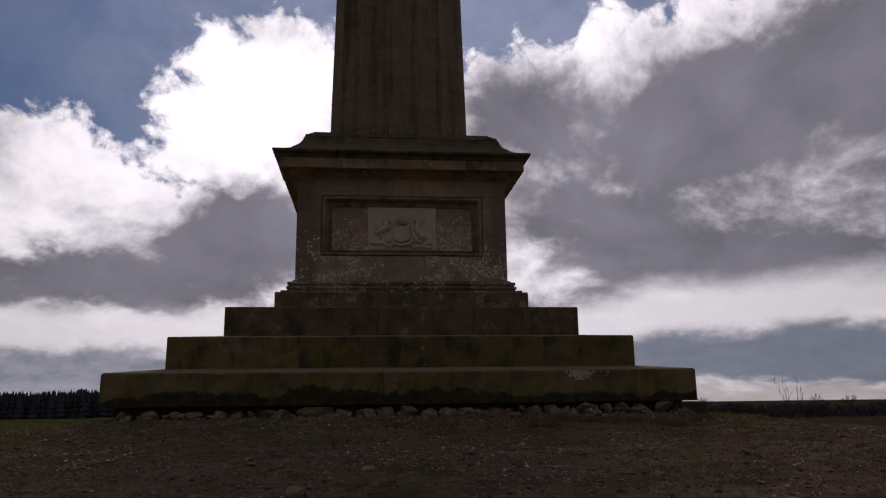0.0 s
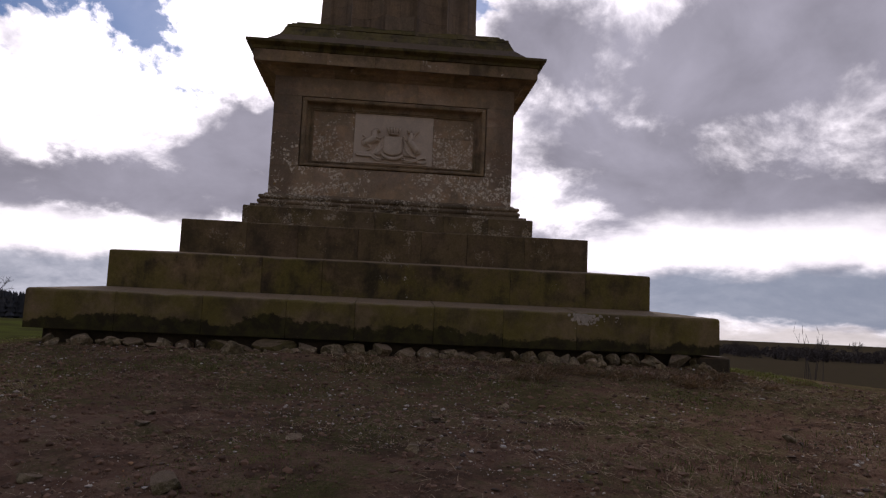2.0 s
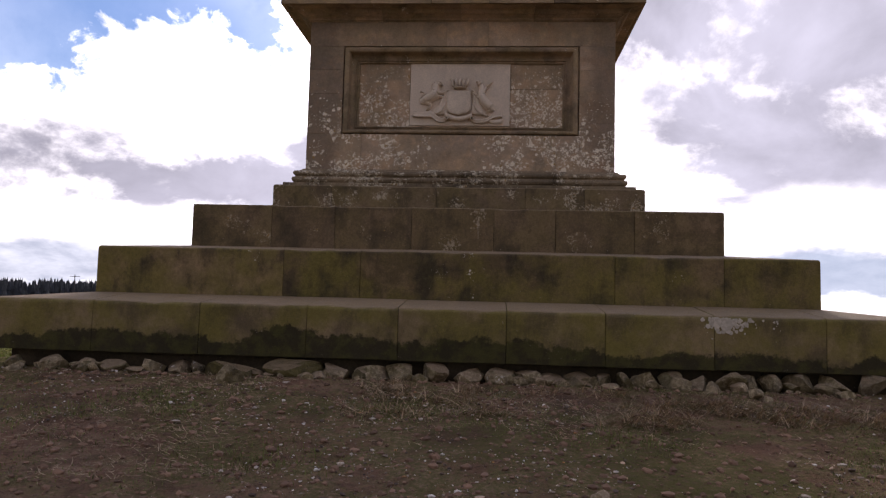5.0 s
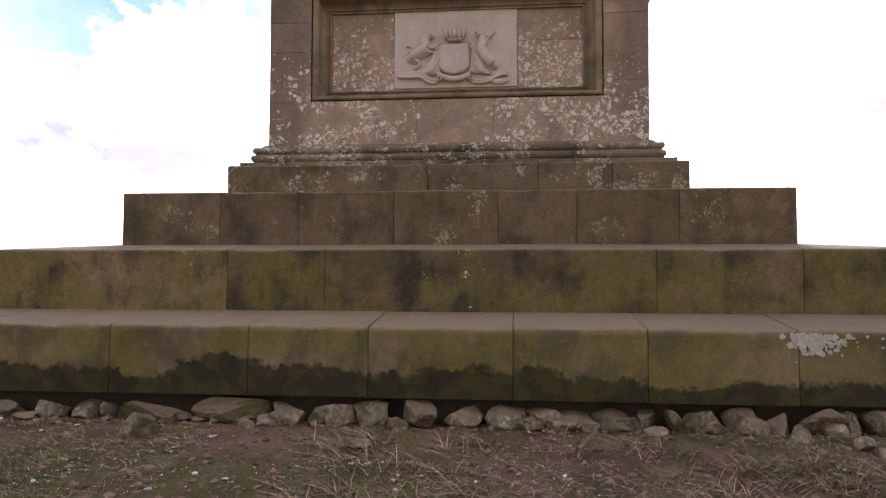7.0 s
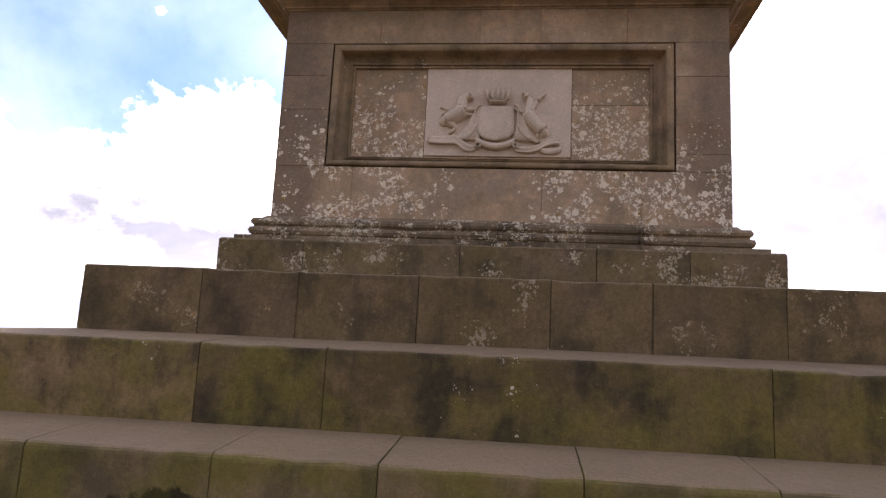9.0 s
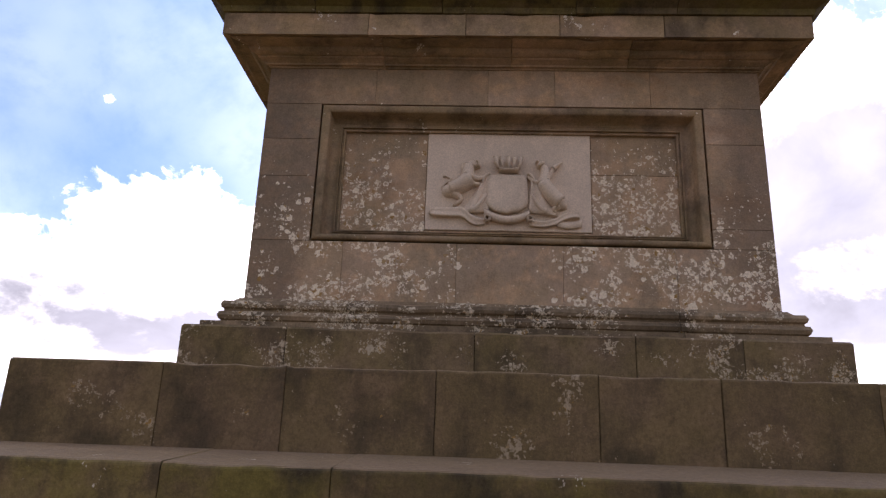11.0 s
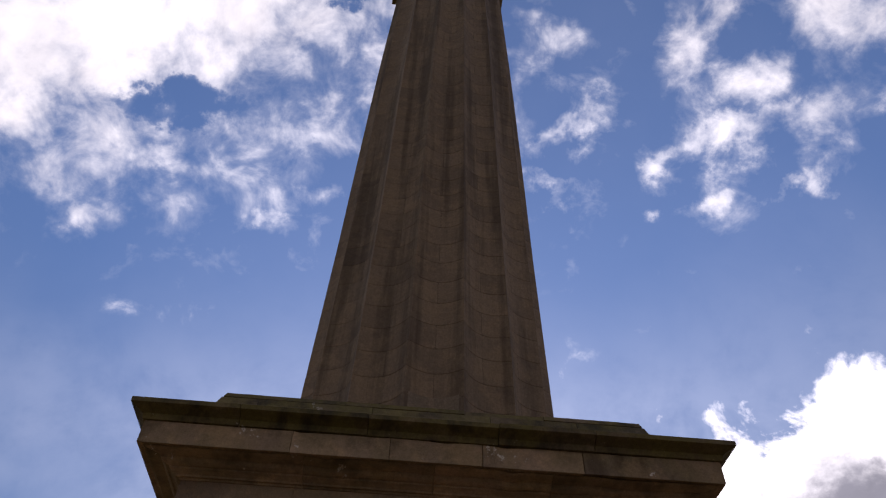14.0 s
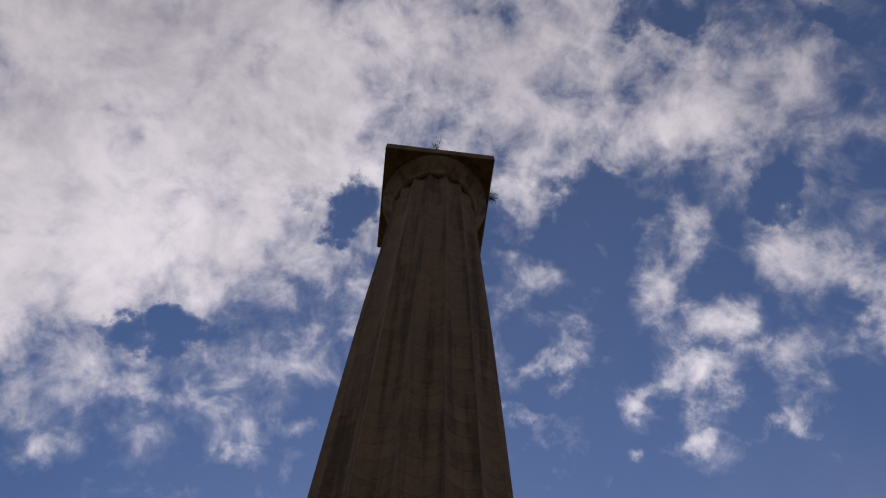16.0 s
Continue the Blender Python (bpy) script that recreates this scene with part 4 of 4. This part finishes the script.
# the row of field stones wedged under the lowest step: place along the step, width, height
ROW = [(-4.52, 0.20, 0.14), (-4.12, 0.24, 0.15), (-3.72, 0.18, 0.12), (-3.42, 0.30, 0.10), (-3.06, 0.24, 0.14), (-2.78, 0.24, 0.12), (-2.56, 0.14, 0.12),
       (-2.12, 0.60, 0.16), (-1.50, 0.66, 0.20), (-1.08, 0.26, 0.15), (-0.72, 0.34, 0.14), (-0.42, 0.28, 0.18), (-0.03, 0.28, 0.21), (0.30, 0.30, 0.14),
       (0.64, 0.34, 0.17), (0.92, 0.28, 0.14), (1.10, 0.34, 0.11), (1.44, 0.33, 0.15), (1.68, 0.14, 0.14), (1.88, 0.15, 0.16), (2.05, 0.26, 0.20),
       (2.34, 0.24, 0.19), (2.60, 0.22, 0.16), (2.92, 0.34, 0.22), (3.12, 0.16, 0.17), (3.34, 0.20, 0.18), (3.62, 0.26, 0.20), (3.95, 0.30, 0.18), (4.30, 0.34, 0.20), (4.66, 0.28, 0.19)]
rnd = random.Random(3)
for i, (x, w, h) in enumerate(ROW):
    dark = w > 0.5
    stone_thing(x, -4.86 + rnd.uniform(-0.06, 0.03), w * 1.06, 0.32, h + 0.055, 100 + i,
                "long dark flat stone wedged under the lowest step" if dark else "buff field stone wedged under the lowest step", "stones under the step", 0.26, rnd.uniform(-8, 8), material=ROCK_DARK if dark else None)
for i in range(80):
    x = rnd.uniform(-4.8, 4.85)
    w = rnd.uniform(0.07, 0.24)
    stone_thing(x, -4.90 - abs(rnd.gauss(0, 0.10)), w, w * rnd.uniform(0.6, 1.0), w * rnd.uniform(0.4, 0.8), 300 + i, "small buff rubble stone by the footing", "stones under the step", 0.25, rnd.uniform(0, 180))
for i, (x, y, w, h, label) in enumerate([(-2.02, -5.42, 0.30, 0.25, "pointed buff stone standing in the soil"), (-0.38, -5.62, 0.22, 0.07, "flat pale stone lying on the soil"), (2.66, -5.16, 0.20, 0.16, "pinkish round stone beside the footing"),
                                        (3.02, -5.30, 0.17, 0.13, "pale square stone on the soil"), (3.10, -5.42, 0.12, 0.07, "small pale stone on the soil"), (-1.30, -5.20, 0.14, 0.10, "small grey stone by the footing"),
                                        (-1.24, -10.90, 0.22, 0.14, "orange-brown stone half sunk in soil"), (0.26, -9.22, 0.13, 0.08, "pale stone on bare soil"), (2.33, -8.92, 0.14, 0.06, "flat grey stone on bare soil"),
                                        (-0.67, -9.70, 0.13, 0.07, "buff stone on bare soil"), (1.17, -8.06, 0.12, 0.07, "pale stone on bare soil"), (-1.92, -9.01, 0.12, 0.06, "flat pale stone on bare soil"), (0.42, -8.99, 0.10, 0.06, "small pale stone on bare soil"),
                                        (3.36, -9.31, 0.15, 0.08, "grey stone on bare soil"), (-1.80, -9.54, 0.12, 0.06, "buff stone on bare soil"), (0.18, -9.98, 0.14, 0.08, "pale stone on bare soil"), (-2.06, -10.72, 0.15, 0.07, "flat buff stone on bare soil"),
                                        (0.75, -11.6, 0.16, 0.09, "buff stone half sunk in soil"), (-0.2, -12.3, 0.14, 0.08, "pale stone half sunk in soil"), (4.24, -6.02, 0.16, 0.10, "grey stone among dead grass")]):
    stone_thing(x, y, w, w * 0.75, h, 200 + i, label, "loose stones", 0.30, rnd.uniform(0, 90))


# ---------------------------------------------------------------- stuff on the ground
def stuff(name, verts, faces, material, label, category):
    me = bpy.data.meshes.new(name)
    me.from_pydata(verts, [], faces)
    me.materials.append(material)
    return tagged(new(name, me), label, category, kind="stuff")


def spread(rnd, count, x0, x1, y0, y1, patchy=0.0, seed=0.0):
    made = 0
    while made < count:
        x, y = rnd.uniform(x0, x1), rnd.uniform(y0, y1)
        if max(abs(x), abs(y)) < 4.95:
            continue
        if patchy and noise.noise(Vector((x * 0.7, y * 0.7, seed))) + 0.5 * noise.noise(Vector((x * 2.1, y * 2.1, seed))) < patchy * rnd.uniform(0.2, 1.0):
            continue
        made += 1
        yield x, y


def pebble_material():
    mat = bpy.data.materials.new("pebbles")
    mat.use_nodes = True
    n = Nodes(mat.node_tree)
    geo = n.add("ShaderNodeNewGeometry")
    ramp = n.add("ShaderNodeValToRGB")
    n.put(ramp.inputs[0], geo.outputs["Random Per Island"])
    colours = [(0.0, (0.09, 0.065, 0.05, 1)), (0.30, (0.17, 0.12, 0.085, 1)), (0.50, (0.34, 0.25, 0.18, 1)), (0.70, (0.56, 0.46, 0.36, 1)), (0.84, (0.80, 0.72, 0.62, 1)), (0.98, (0.42, 0.21, 0.08, 1))]
    while len(ramp.color_ramp.elements) < len(colours):
        ramp.color_ramp.elements.new(0.5)
    for e, (at, c) in zip(ramp.color_ramp.elements, colours):
        e.position, e.color = at, c
    shader = n.add("ShaderNodeBsdfPrincipled")
    n.put(shader.inputs["Base Color"], n.mix(n.smooth(n.noise(geo.outputs["Position"], 60, 3, 0.6), 0.4, 0.7, 0, 0.35), ramp.outputs[0], (0.07, 0.05, 0.04)))
    shader.inputs["Roughness"].default_value = 0.9
    shader.inputs["Specular IOR Level"].default_value = 0.08
    n.put(n.add("ShaderNodeOutputMaterial").inputs[0], shader.outputs[0])
    return mat


def build_pebbles():
    rnd = random.Random(21)
    kinds = []
    for i in range(6):
        bm = rock_mesh(400 + i, 1, 4)
        kinds.append((np.array([v.co[:] for v in bm.verts]), [[v.index for v in f.verts] for f in bm.faces]))
        bm.free()
    verts, faces = [], []
    for x, y in spread(rnd, 36000, -9, 9, -17, -4.95, 0.05, 4.0):
        co, fs = rnd.choice(kinds)
        size = rnd.uniform(0.020, 0.048) if rnd.random() < 0.06 else min(0.05, 0.006 + rnd.expovariate(185))
        c, s = math.cos(rnd.uniform(0, 6.3)), math.sin(rnd.uniform(0, 6.3))
        p = co * (size * rnd.uniform(0.9, 1.7), size, size * rnd.uniform(0.5, 0.8))
        base = len(verts)
        z = ground_height(x, y) + size * 0.12
        verts.extend((x + a * c - b * s, y + a * s + b * c, z + h) for a, b, h in p.tolist())
        faces.extend([base + i for i in f] for f in fs)
    stuff("pebbles", verts, faces, pebble_material(), "small brown and white pebbles scattered over soil", "pebbles")


def ribbon(verts, faces, x, y, z, lean, length, width, rise, curl):
    """One blade: three joints, bending over."""
    dx, dy = math.cos(lean), math.sin(lean)
    base = len(verts)
    for i, t in enumerate((0, 0.5, 1.0)):
        w = width * (1 - 0.8 * t)
        reach = length * (1 - rise) * t + curl * length * t * t
        h = length * rise * (t - 0.45 * curl * t * t)
        verts.append((x + dx * reach - dy * w, y + dy * reach + dx * w, z + h))
        verts.append((x + dx * reach + dy * w, y + dy * reach - dx * w, z + h + w * 0.4))
    faces.append((base, base + 1, base + 3, base + 2))
    faces.append((base + 2, base + 3, base + 5, base + 4))


def build_grass():
    rnd = random.Random(31)
    verts, faces = [], []
    for x, y in spread(rnd, 5600, -9, 9, -15, -4.95, 0.14, 7.0):
        for _ in range(rnd.randint(6, 14)):
            px, py = x + rnd.gauss(0, 0.06), y + rnd.gauss(0, 0.06)
            if max(abs(px), abs(py)) < 4.93:
                continue
            ribbon(verts, faces, px, py, ground_height(px, py) - 0.005, rnd.uniform(0, 6.3), rnd.uniform(0.012, 0.04), 0.0035, rnd.uniform(0.4, 0.9), rnd.uniform(0, 0.5))
    for cx, cy, reach in ((-2.45, -6.2, 0.30), (-1.95, -6.55, 0.18), (-2.9, -6.7, 0.25), (-0.2, -6.4, 0.35), (-3.6, -7.2, 0.5), (3.4, -7.4, 0.4), (1.6, -6.9, 0.3), (-1.0, -7.6, 0.4), (2.4, -10.5, 0.6), (4.2, -9.6, 0.7), (-4.4, -9.0, 0.5)):
        for _ in range(int(900 * reach)):
            px, py = cx + rnd.gauss(0, reach * 0.8), cy + rnd.gauss(0, reach * 0.5)
            ribbon(verts, faces, px, py, ground_height(px, py) - 0.005, rnd.uniform(0, 6.3), rnd.uniform(0.03, 0.09), 0.0035, rnd.uniform(0.5, 0.95), rnd.uniform(0, 0.5))
    stuff("grass", verts, faces, plain("short_grass", (0.15, 0.150, 0.040), 0.8, 0.5, 3), "short green grass and moss in patches", "grass")
    # brighter, rougher tufts on the flanks past the corners of the lowest step
    verts, faces = [], []
    for x0, x1, y0, y1 in ((5.15, 6.3, -5.6, -3.0), (-13.0, -5.3, -6.2, 3.0)):
        for x, y in spread(rnd, 300 if x0 > 0 else 2600, x0, x1, y0, y1):
            for _ in range(12):
                px, py = x + rnd.gauss(0, 0.08), y + rnd.gauss(0, 0.08)
                if max(abs(px), abs(py)) > 4.96:
                    ribbon(verts, faces, px, py, ground_height(px, py) - 0.005, rnd.uniform(0, 6.3), rnd.uniform(0.03, 0.08), 0.005, rnd.uniform(0.4, 0.9), rnd.uniform(0, 0.6))
    # base colour raised in place of sunlight coming through the blades
    stuff("turf", verts, faces, plain("backlit_turf", (0.22, 0.225, 0.045), 0.8, 0.5, 1), "yellow-green turf in backlit colours on the flanks of the mound", "grass")
    verts, faces = [], []
    for x, y in spread(rnd, 8000, -9, 9, -15, -4.95, 0.06, 1.0):
        lean = rnd.uniform(0, 6.3)
        for _ in range(rnd.randint(3, 9)):
            px, py = x + rnd.gauss(0, 0.09), y + rnd.gauss(0, 0.09)
            if max(abs(px), abs(py)) < 4.93:
                continue
            ribbon(verts, faces, px, py, ground_height(px, py) + 0.004, lean + rnd.gauss(0, 1.2), rnd.uniform(0.02, 0.12), 0.0022, rnd.uniform(0.03, 0.35), rnd.uniform(0, 0.3))
    # tussocks of bleached grass along the top of the bank
    for x, y in spread(rnd, 420, -1.0, 5.8, -6.6, -5.4, 0.0):
        if noise.noise(Vector((x * 1.4, y * 1.4, 8.0))) < 0.05:
            continue
        for _ in range(16):
            px, py = x + rnd.gauss(0, 0.07), y + rnd.gauss(0, 0.05)
            if max(abs(px), abs(py)) < 4.93:
                continue
            ribbon(verts, faces, px, py, ground_height(px, py), rnd.gauss(-1.6, 1.1), rnd.uniform(0.07, 0.24), 0.004, rnd.uniform(0.25, 0.75), rnd.uniform(0.2, 0.7))
    stuff("dead_grass", verts, faces, plain("bleached_grass", (0.40, 0.285, 0.17), 0.9, 0.75, 3), "bleached dead grass stalks lying on soil", "grass")
    # soil crumbs
    verts, faces = [], []
    bm = rock_mesh(450, 1, 4)
    co, fs = np.array([v.co[:] for v in bm.verts]), [[v.index for v in f.verts] for f in bm.faces]
    bm.free()
    for x, y in spread(rnd, 30000, -8, 8, -16.5, -4.95, 0.0, 2.0):
        size = min(0.07, 0.010 + rnd.expovariate(62))
        base = len(verts)
        z = ground_height(x, y)
        a = rnd.uniform(0, 6.3)
        c, s = math.cos(a), math.sin(a)
        p = co * (size * rnd.uniform(1, 1.8), size, size * rnd.uniform(0.6, 1.0))
        verts.extend((x + u * c - v * s, y + u * s + v * c, z + h) for u, v, h in p.tolist())
        faces.extend([base + i for i in f] for f in fs)
    stuff("soil_crumbs", verts, faces, plain("crumbly_soil", (0.20, 0.118, 0.074), 0.95, 0.8, 20), "crumbs and clods of dark brown soil", "soil")


build_pebbles()
build_grass()


# ---------------------------------------------------------------- distance
NEEDLES = plain("dark_needles", (0.060, 0.060, 0.062), 0.95, 0.5, 0.4)
BARE = plain("bare_twigs", (0.085, 0.068, 0.062), 0.95, 0.4, 1)
HEDGE = plain("winter_hedge", (0.085, 0.070, 0.062), 0.95, 0.5, 0.3)


def at_bearing(az, dist):
    return dist * math.sin(radians(az)), -15.0 + dist * math.cos(radians(az))


def build_conifers():
    rnd = random.Random(41)
    verts, faces = [], []
    for _ in range(2400):
        az = rnd.uniform(-52, -13)
        x, y = at_bearing(az, rnd.uniform(330, 400))
        z = ground_height(x, y) - 1.0
        tall = rnd.uniform(11.4, 13.2) + 1.0 * noise.noise(Vector((az * 0.7, 0, 4)))
        tiers = 6
        for k in range(tiers):
            lo, hi = tall * (0.08 + 0.86 * k / tiers), tall * (0.08 + 0.86 * (k + 1.55) / tiers)
            r = (1 - k / tiers) * tall * 0.19 + 0.3
            base = len(verts)
            sides = 9
            for j in range(sides):
                a = 2 * math.pi * j / sides + k
                rr = r * rnd.uniform(0.65, 1.25)
                verts.append((x + rr * math.cos(a), y + rr * math.sin(a), z + lo - rnd.uniform(0, 0.5)))
            verts.append((x + rnd.uniform(-0.15, 0.15), y, z + min(hi, tall)))
            for j in range(sides):
                faces.append((base + j, base + (j + 1) % sides, base + sides))
    stuff("conifer_wood", verts, faces, NEEDLES, "dark distant conifer plantation on the skyline", "trees")


def clump(verts, faces, rnd, x, y, z, r, count):
    for _ in range(count):
        a, b = rnd.uniform(0, 6.3), rnd.gauss(0, 0.6)
        rr = r * rnd.uniform(0.3, 1.0)
        cx, cy, cz = x + rr * math.cos(a) * math.cos(b), y + rr * math.sin(a) * math.cos(b), z + rr * math.sin(b) * 0.8
        base = len(verts)
        s = r * 0.15
        for _k in range(3):
            verts.append((cx + rnd.gauss(0, s), cy + rnd.gauss(0, s), cz + rnd.gauss(0, s)))
        faces.append((base, base + 1, base + 2))


def build_hedges():
    rnd = random.Random(43)
    verts, faces = [], []
    for _ in range(1000):
        az = rnd.uniform(8, 62)
        x, y = at_bearing(az, rnd.uniform(300, 400))
        tall = 4.7 + 1.0 * noise.noise(Vector((az * 0.35, 0, 0))) + rnd.uniform(-0.7, 0.7)
        r = rnd.uniform(1.2, 1.8)
        z = ground_height(x, y)
        for k in range(3):
            clump(verts, faces, rnd, x + rnd.gauss(0, 0.6), y, z + r * 0.7 + (tall - 1.6 * r) * k / 2, r * (1.1 - 0.15 * k), 60)
    for _ in range(260):
        az = rnd.uniform(-62, 8)
        x, y = at_bearing(az, rnd.uniform(420, 470))
        r = rnd.uniform(2.0, 3.4)
        clump(verts, faces, rnd, x, y, ground_height(x, y) + r * 0.9, r, 40)
    stuff("hedgerow", verts, faces, HEDGE, "leafless winter hedgerow across the far field", "hedge")


def tube(verts, faces, a, b, ra, rb, sides=5):
    d = (b - a).normalized()
    u = d.orthogonal().normalized()
    v = d.cross(u)
    base = len(verts)
    for p, r in ((a, ra), (b, rb)):
        for j in range(sides):
            t = 2 * math.pi * j / sides
            verts.append(tuple(p + (u * math.cos(t) + v * math.sin(t)) * r))
    for j in range(sides):
        faces.append((base + j, base + (j + 1) % sides, base + sides + (j + 1) % sides, base + sides + j))


def mesh_part(name, verts, faces, material, parent, label=""):
    me = bpy.data.meshes.new(name)
    me.from_pydata(verts, [], faces)
    me.materials.append(material)
    ob = new(name, me)
    ob.parent = parent
    return tagged(ob, label)


def bare_tree(tall, seed, label):
    """Leafless tree: tapered trunk with limbs, and a crown of fine twigs."""
    rnd = random.Random(seed)
    root = empty("tree", label, "tree", "field trees")
    wood, twigs = ([], []), ([], [])

    def grow(p, d, length, r, depth):
        q = p + d * length
        tube(*(wood if depth < 3 else twigs), p, q, r, r * 0.68, 6 if depth < 2 else 3)
        if depth >= 6:
            return
        for _ in range(3 if depth < 5 else 2):
            axis = Vector((rnd.gauss(0, 1), rnd.gauss(0, 1), rnd.gauss(0.15, 0.6))).normalized()
            nd = (d * 0.72 + axis * (0.55 if depth else 0.62)).normalized()
            grow(q - d * length * rnd.uniform(0, 0.35), nd, length * rnd.uniform(0.58, 0.82), r * 0.58, depth + 1)

    grow(Vector((0, 0, -0.3)), Vector((0.03, 0, 1)).normalized(), tall * 0.30, tall * 0.024, 0)
    mesh_part("trunk", *wood, BARE, root)
    mesh_part("crown", *twigs, BARE, root, "fine bare winter twigs")
    return root


def build_trees():
    rnd = random.Random(47)
    kinds = [bare_tree(11.5, 51, "round leafless tree in the far hedgerow"), bare_tree(10.0, 52, "round leafless tree in the far hedgerow"), bare_tree(11.0, 53, "round leafless tree in the far hedgerow")]
    spots = [25.4, 27.6, 33.3, 35.2, 36.4, 39.0, 41.5, 44.0, 22.0, -41.0]
    for i, az in enumerate(spots):
        x, y = at_bearing(az + rnd.uniform(-0.3, 0.3), rnd.uniform(285, 330))
        m = pose(x, y, ground_height(x, y), 0, 0, rnd.uniform(0, 360))
        if i < 3:
            kinds[i].matrix_basis = m
        else:
            copy_thing(kinds[i % 3], m)
    lone = bare_tree(15.0, 57, "lone leafless tree behind the monument mound")
    x, y = at_bearing(-27.3, 190)
    lone.matrix_basis = pose(x, y, ground_height(x, y), 0, 0, 40)


def build_pole():
    x, y = at_bearing(-30.7, 260)
    root = empty("utility_pole", "distant wooden utility pole with a crossarm", "pole", at=(x, y, ground_height(x, y)))
    verts, faces = [], []
    tube(verts, faces, Vector((0, 0, -0.5)), Vector((0, 0, 12.0)), 0.17, 0.12, 8)
    mesh_part("post", verts, faces, BARE, root)
    verts, faces = [], []
    tube(verts, faces, Vector((-1.6, 0, 11.4)), Vector((1.6, 0, 11.4)), 0.10, 0.10, 4)
    mesh_part("crossarm", verts, faces, BARE, root)


def build_saplings():
    """Thin bare suckers at the edge of the mound."""
    rnd = random.Random(61)
    x0, y0 = 14.4, 8.0
    root = empty("sapling", "clump of thin bare upright sapling stems", "shrub", at=(x0, y0, ground_height(x0, y0)))
    for i, (dx, lean, tall) in enumerate([(-0.25, -0.02, 1.6), (-0.05, 0.03, 2.1), (0.0, 0.05, 1.9), (0.10, 0.02, 1.5), (0.2, 0.10, 1.9), (0.25, 0.14, 1.6), (-0.15, -0.06, 1.2)]):
        verts, faces = [], []
        p = Vector((dx, rnd.uniform(-0.3, 0.3), -0.15))
        d = Vector((lean, rnd.gauss(0, 0.1), 1)).normalized()
        for k in range(5):
            q = p + d * tall / 5
            tube(verts, faces, p, q, 0.017 * (1 - k * 0.17), 0.017 * (0.83 - k * 0.17), 5)
            if k > 1:
                tube(verts, faces, q, q + Vector((rnd.gauss(0, 0.1), rnd.gauss(0, 0.1), 0.30)), 0.008, 0.004, 3)
            d = (d + Vector((rnd.gauss(0, 0.07), rnd.gauss(0, 0.07), 0))).normalized()
            p = q
        mesh_part("stem", verts, faces, BARE, root)


def build_top_plants():
    rnd = random.Random(71)
    for name, at, size, label in (("twig_plant", (-0.18, -1.70, 24.69), 0.50, "small leafless plant rooted on top of the slab"), ("fern_tuft", (1.79, -0.35, 24.45), 0.24, "small leafy tuft rooted in the slab edge")):
        verts, faces = [], []
        for _ in range(7):
            p = Vector((0, 0, 0))
            d = Vector((rnd.gauss(0.9 if size < 0.5 else 0, 0.4), rnd.gauss(0, 0.4), 1)).normalized()
            for k in range(4):
                q = p + d * size / 4
                tube(verts, faces, p, q, 0.012 - 0.002 * k, 0.010 - 0.002 * k, 4)
                if k:
                    for _j in range(3):
                        tip = q + Vector((rnd.gauss(0, 0.12), rnd.gauss(0, 0.12), rnd.uniform(0, 0.12)))
                        tube(verts, faces, q, tip, 0.005, 0.010 if size < 0.5 else 0.003, 3)
                d = (d + Vector((rnd.gauss(0, 0.25), rnd.gauss(0, 0.25), 0))).normalized()
                p = q
        ob = mesh_part(name, verts, faces, BARE, None)
        ob.location = at
        tagged(ob, label, "plant")


build_conifers()
build_hedges()
build_trees()
build_pole()
build_saplings()
build_top_plants()
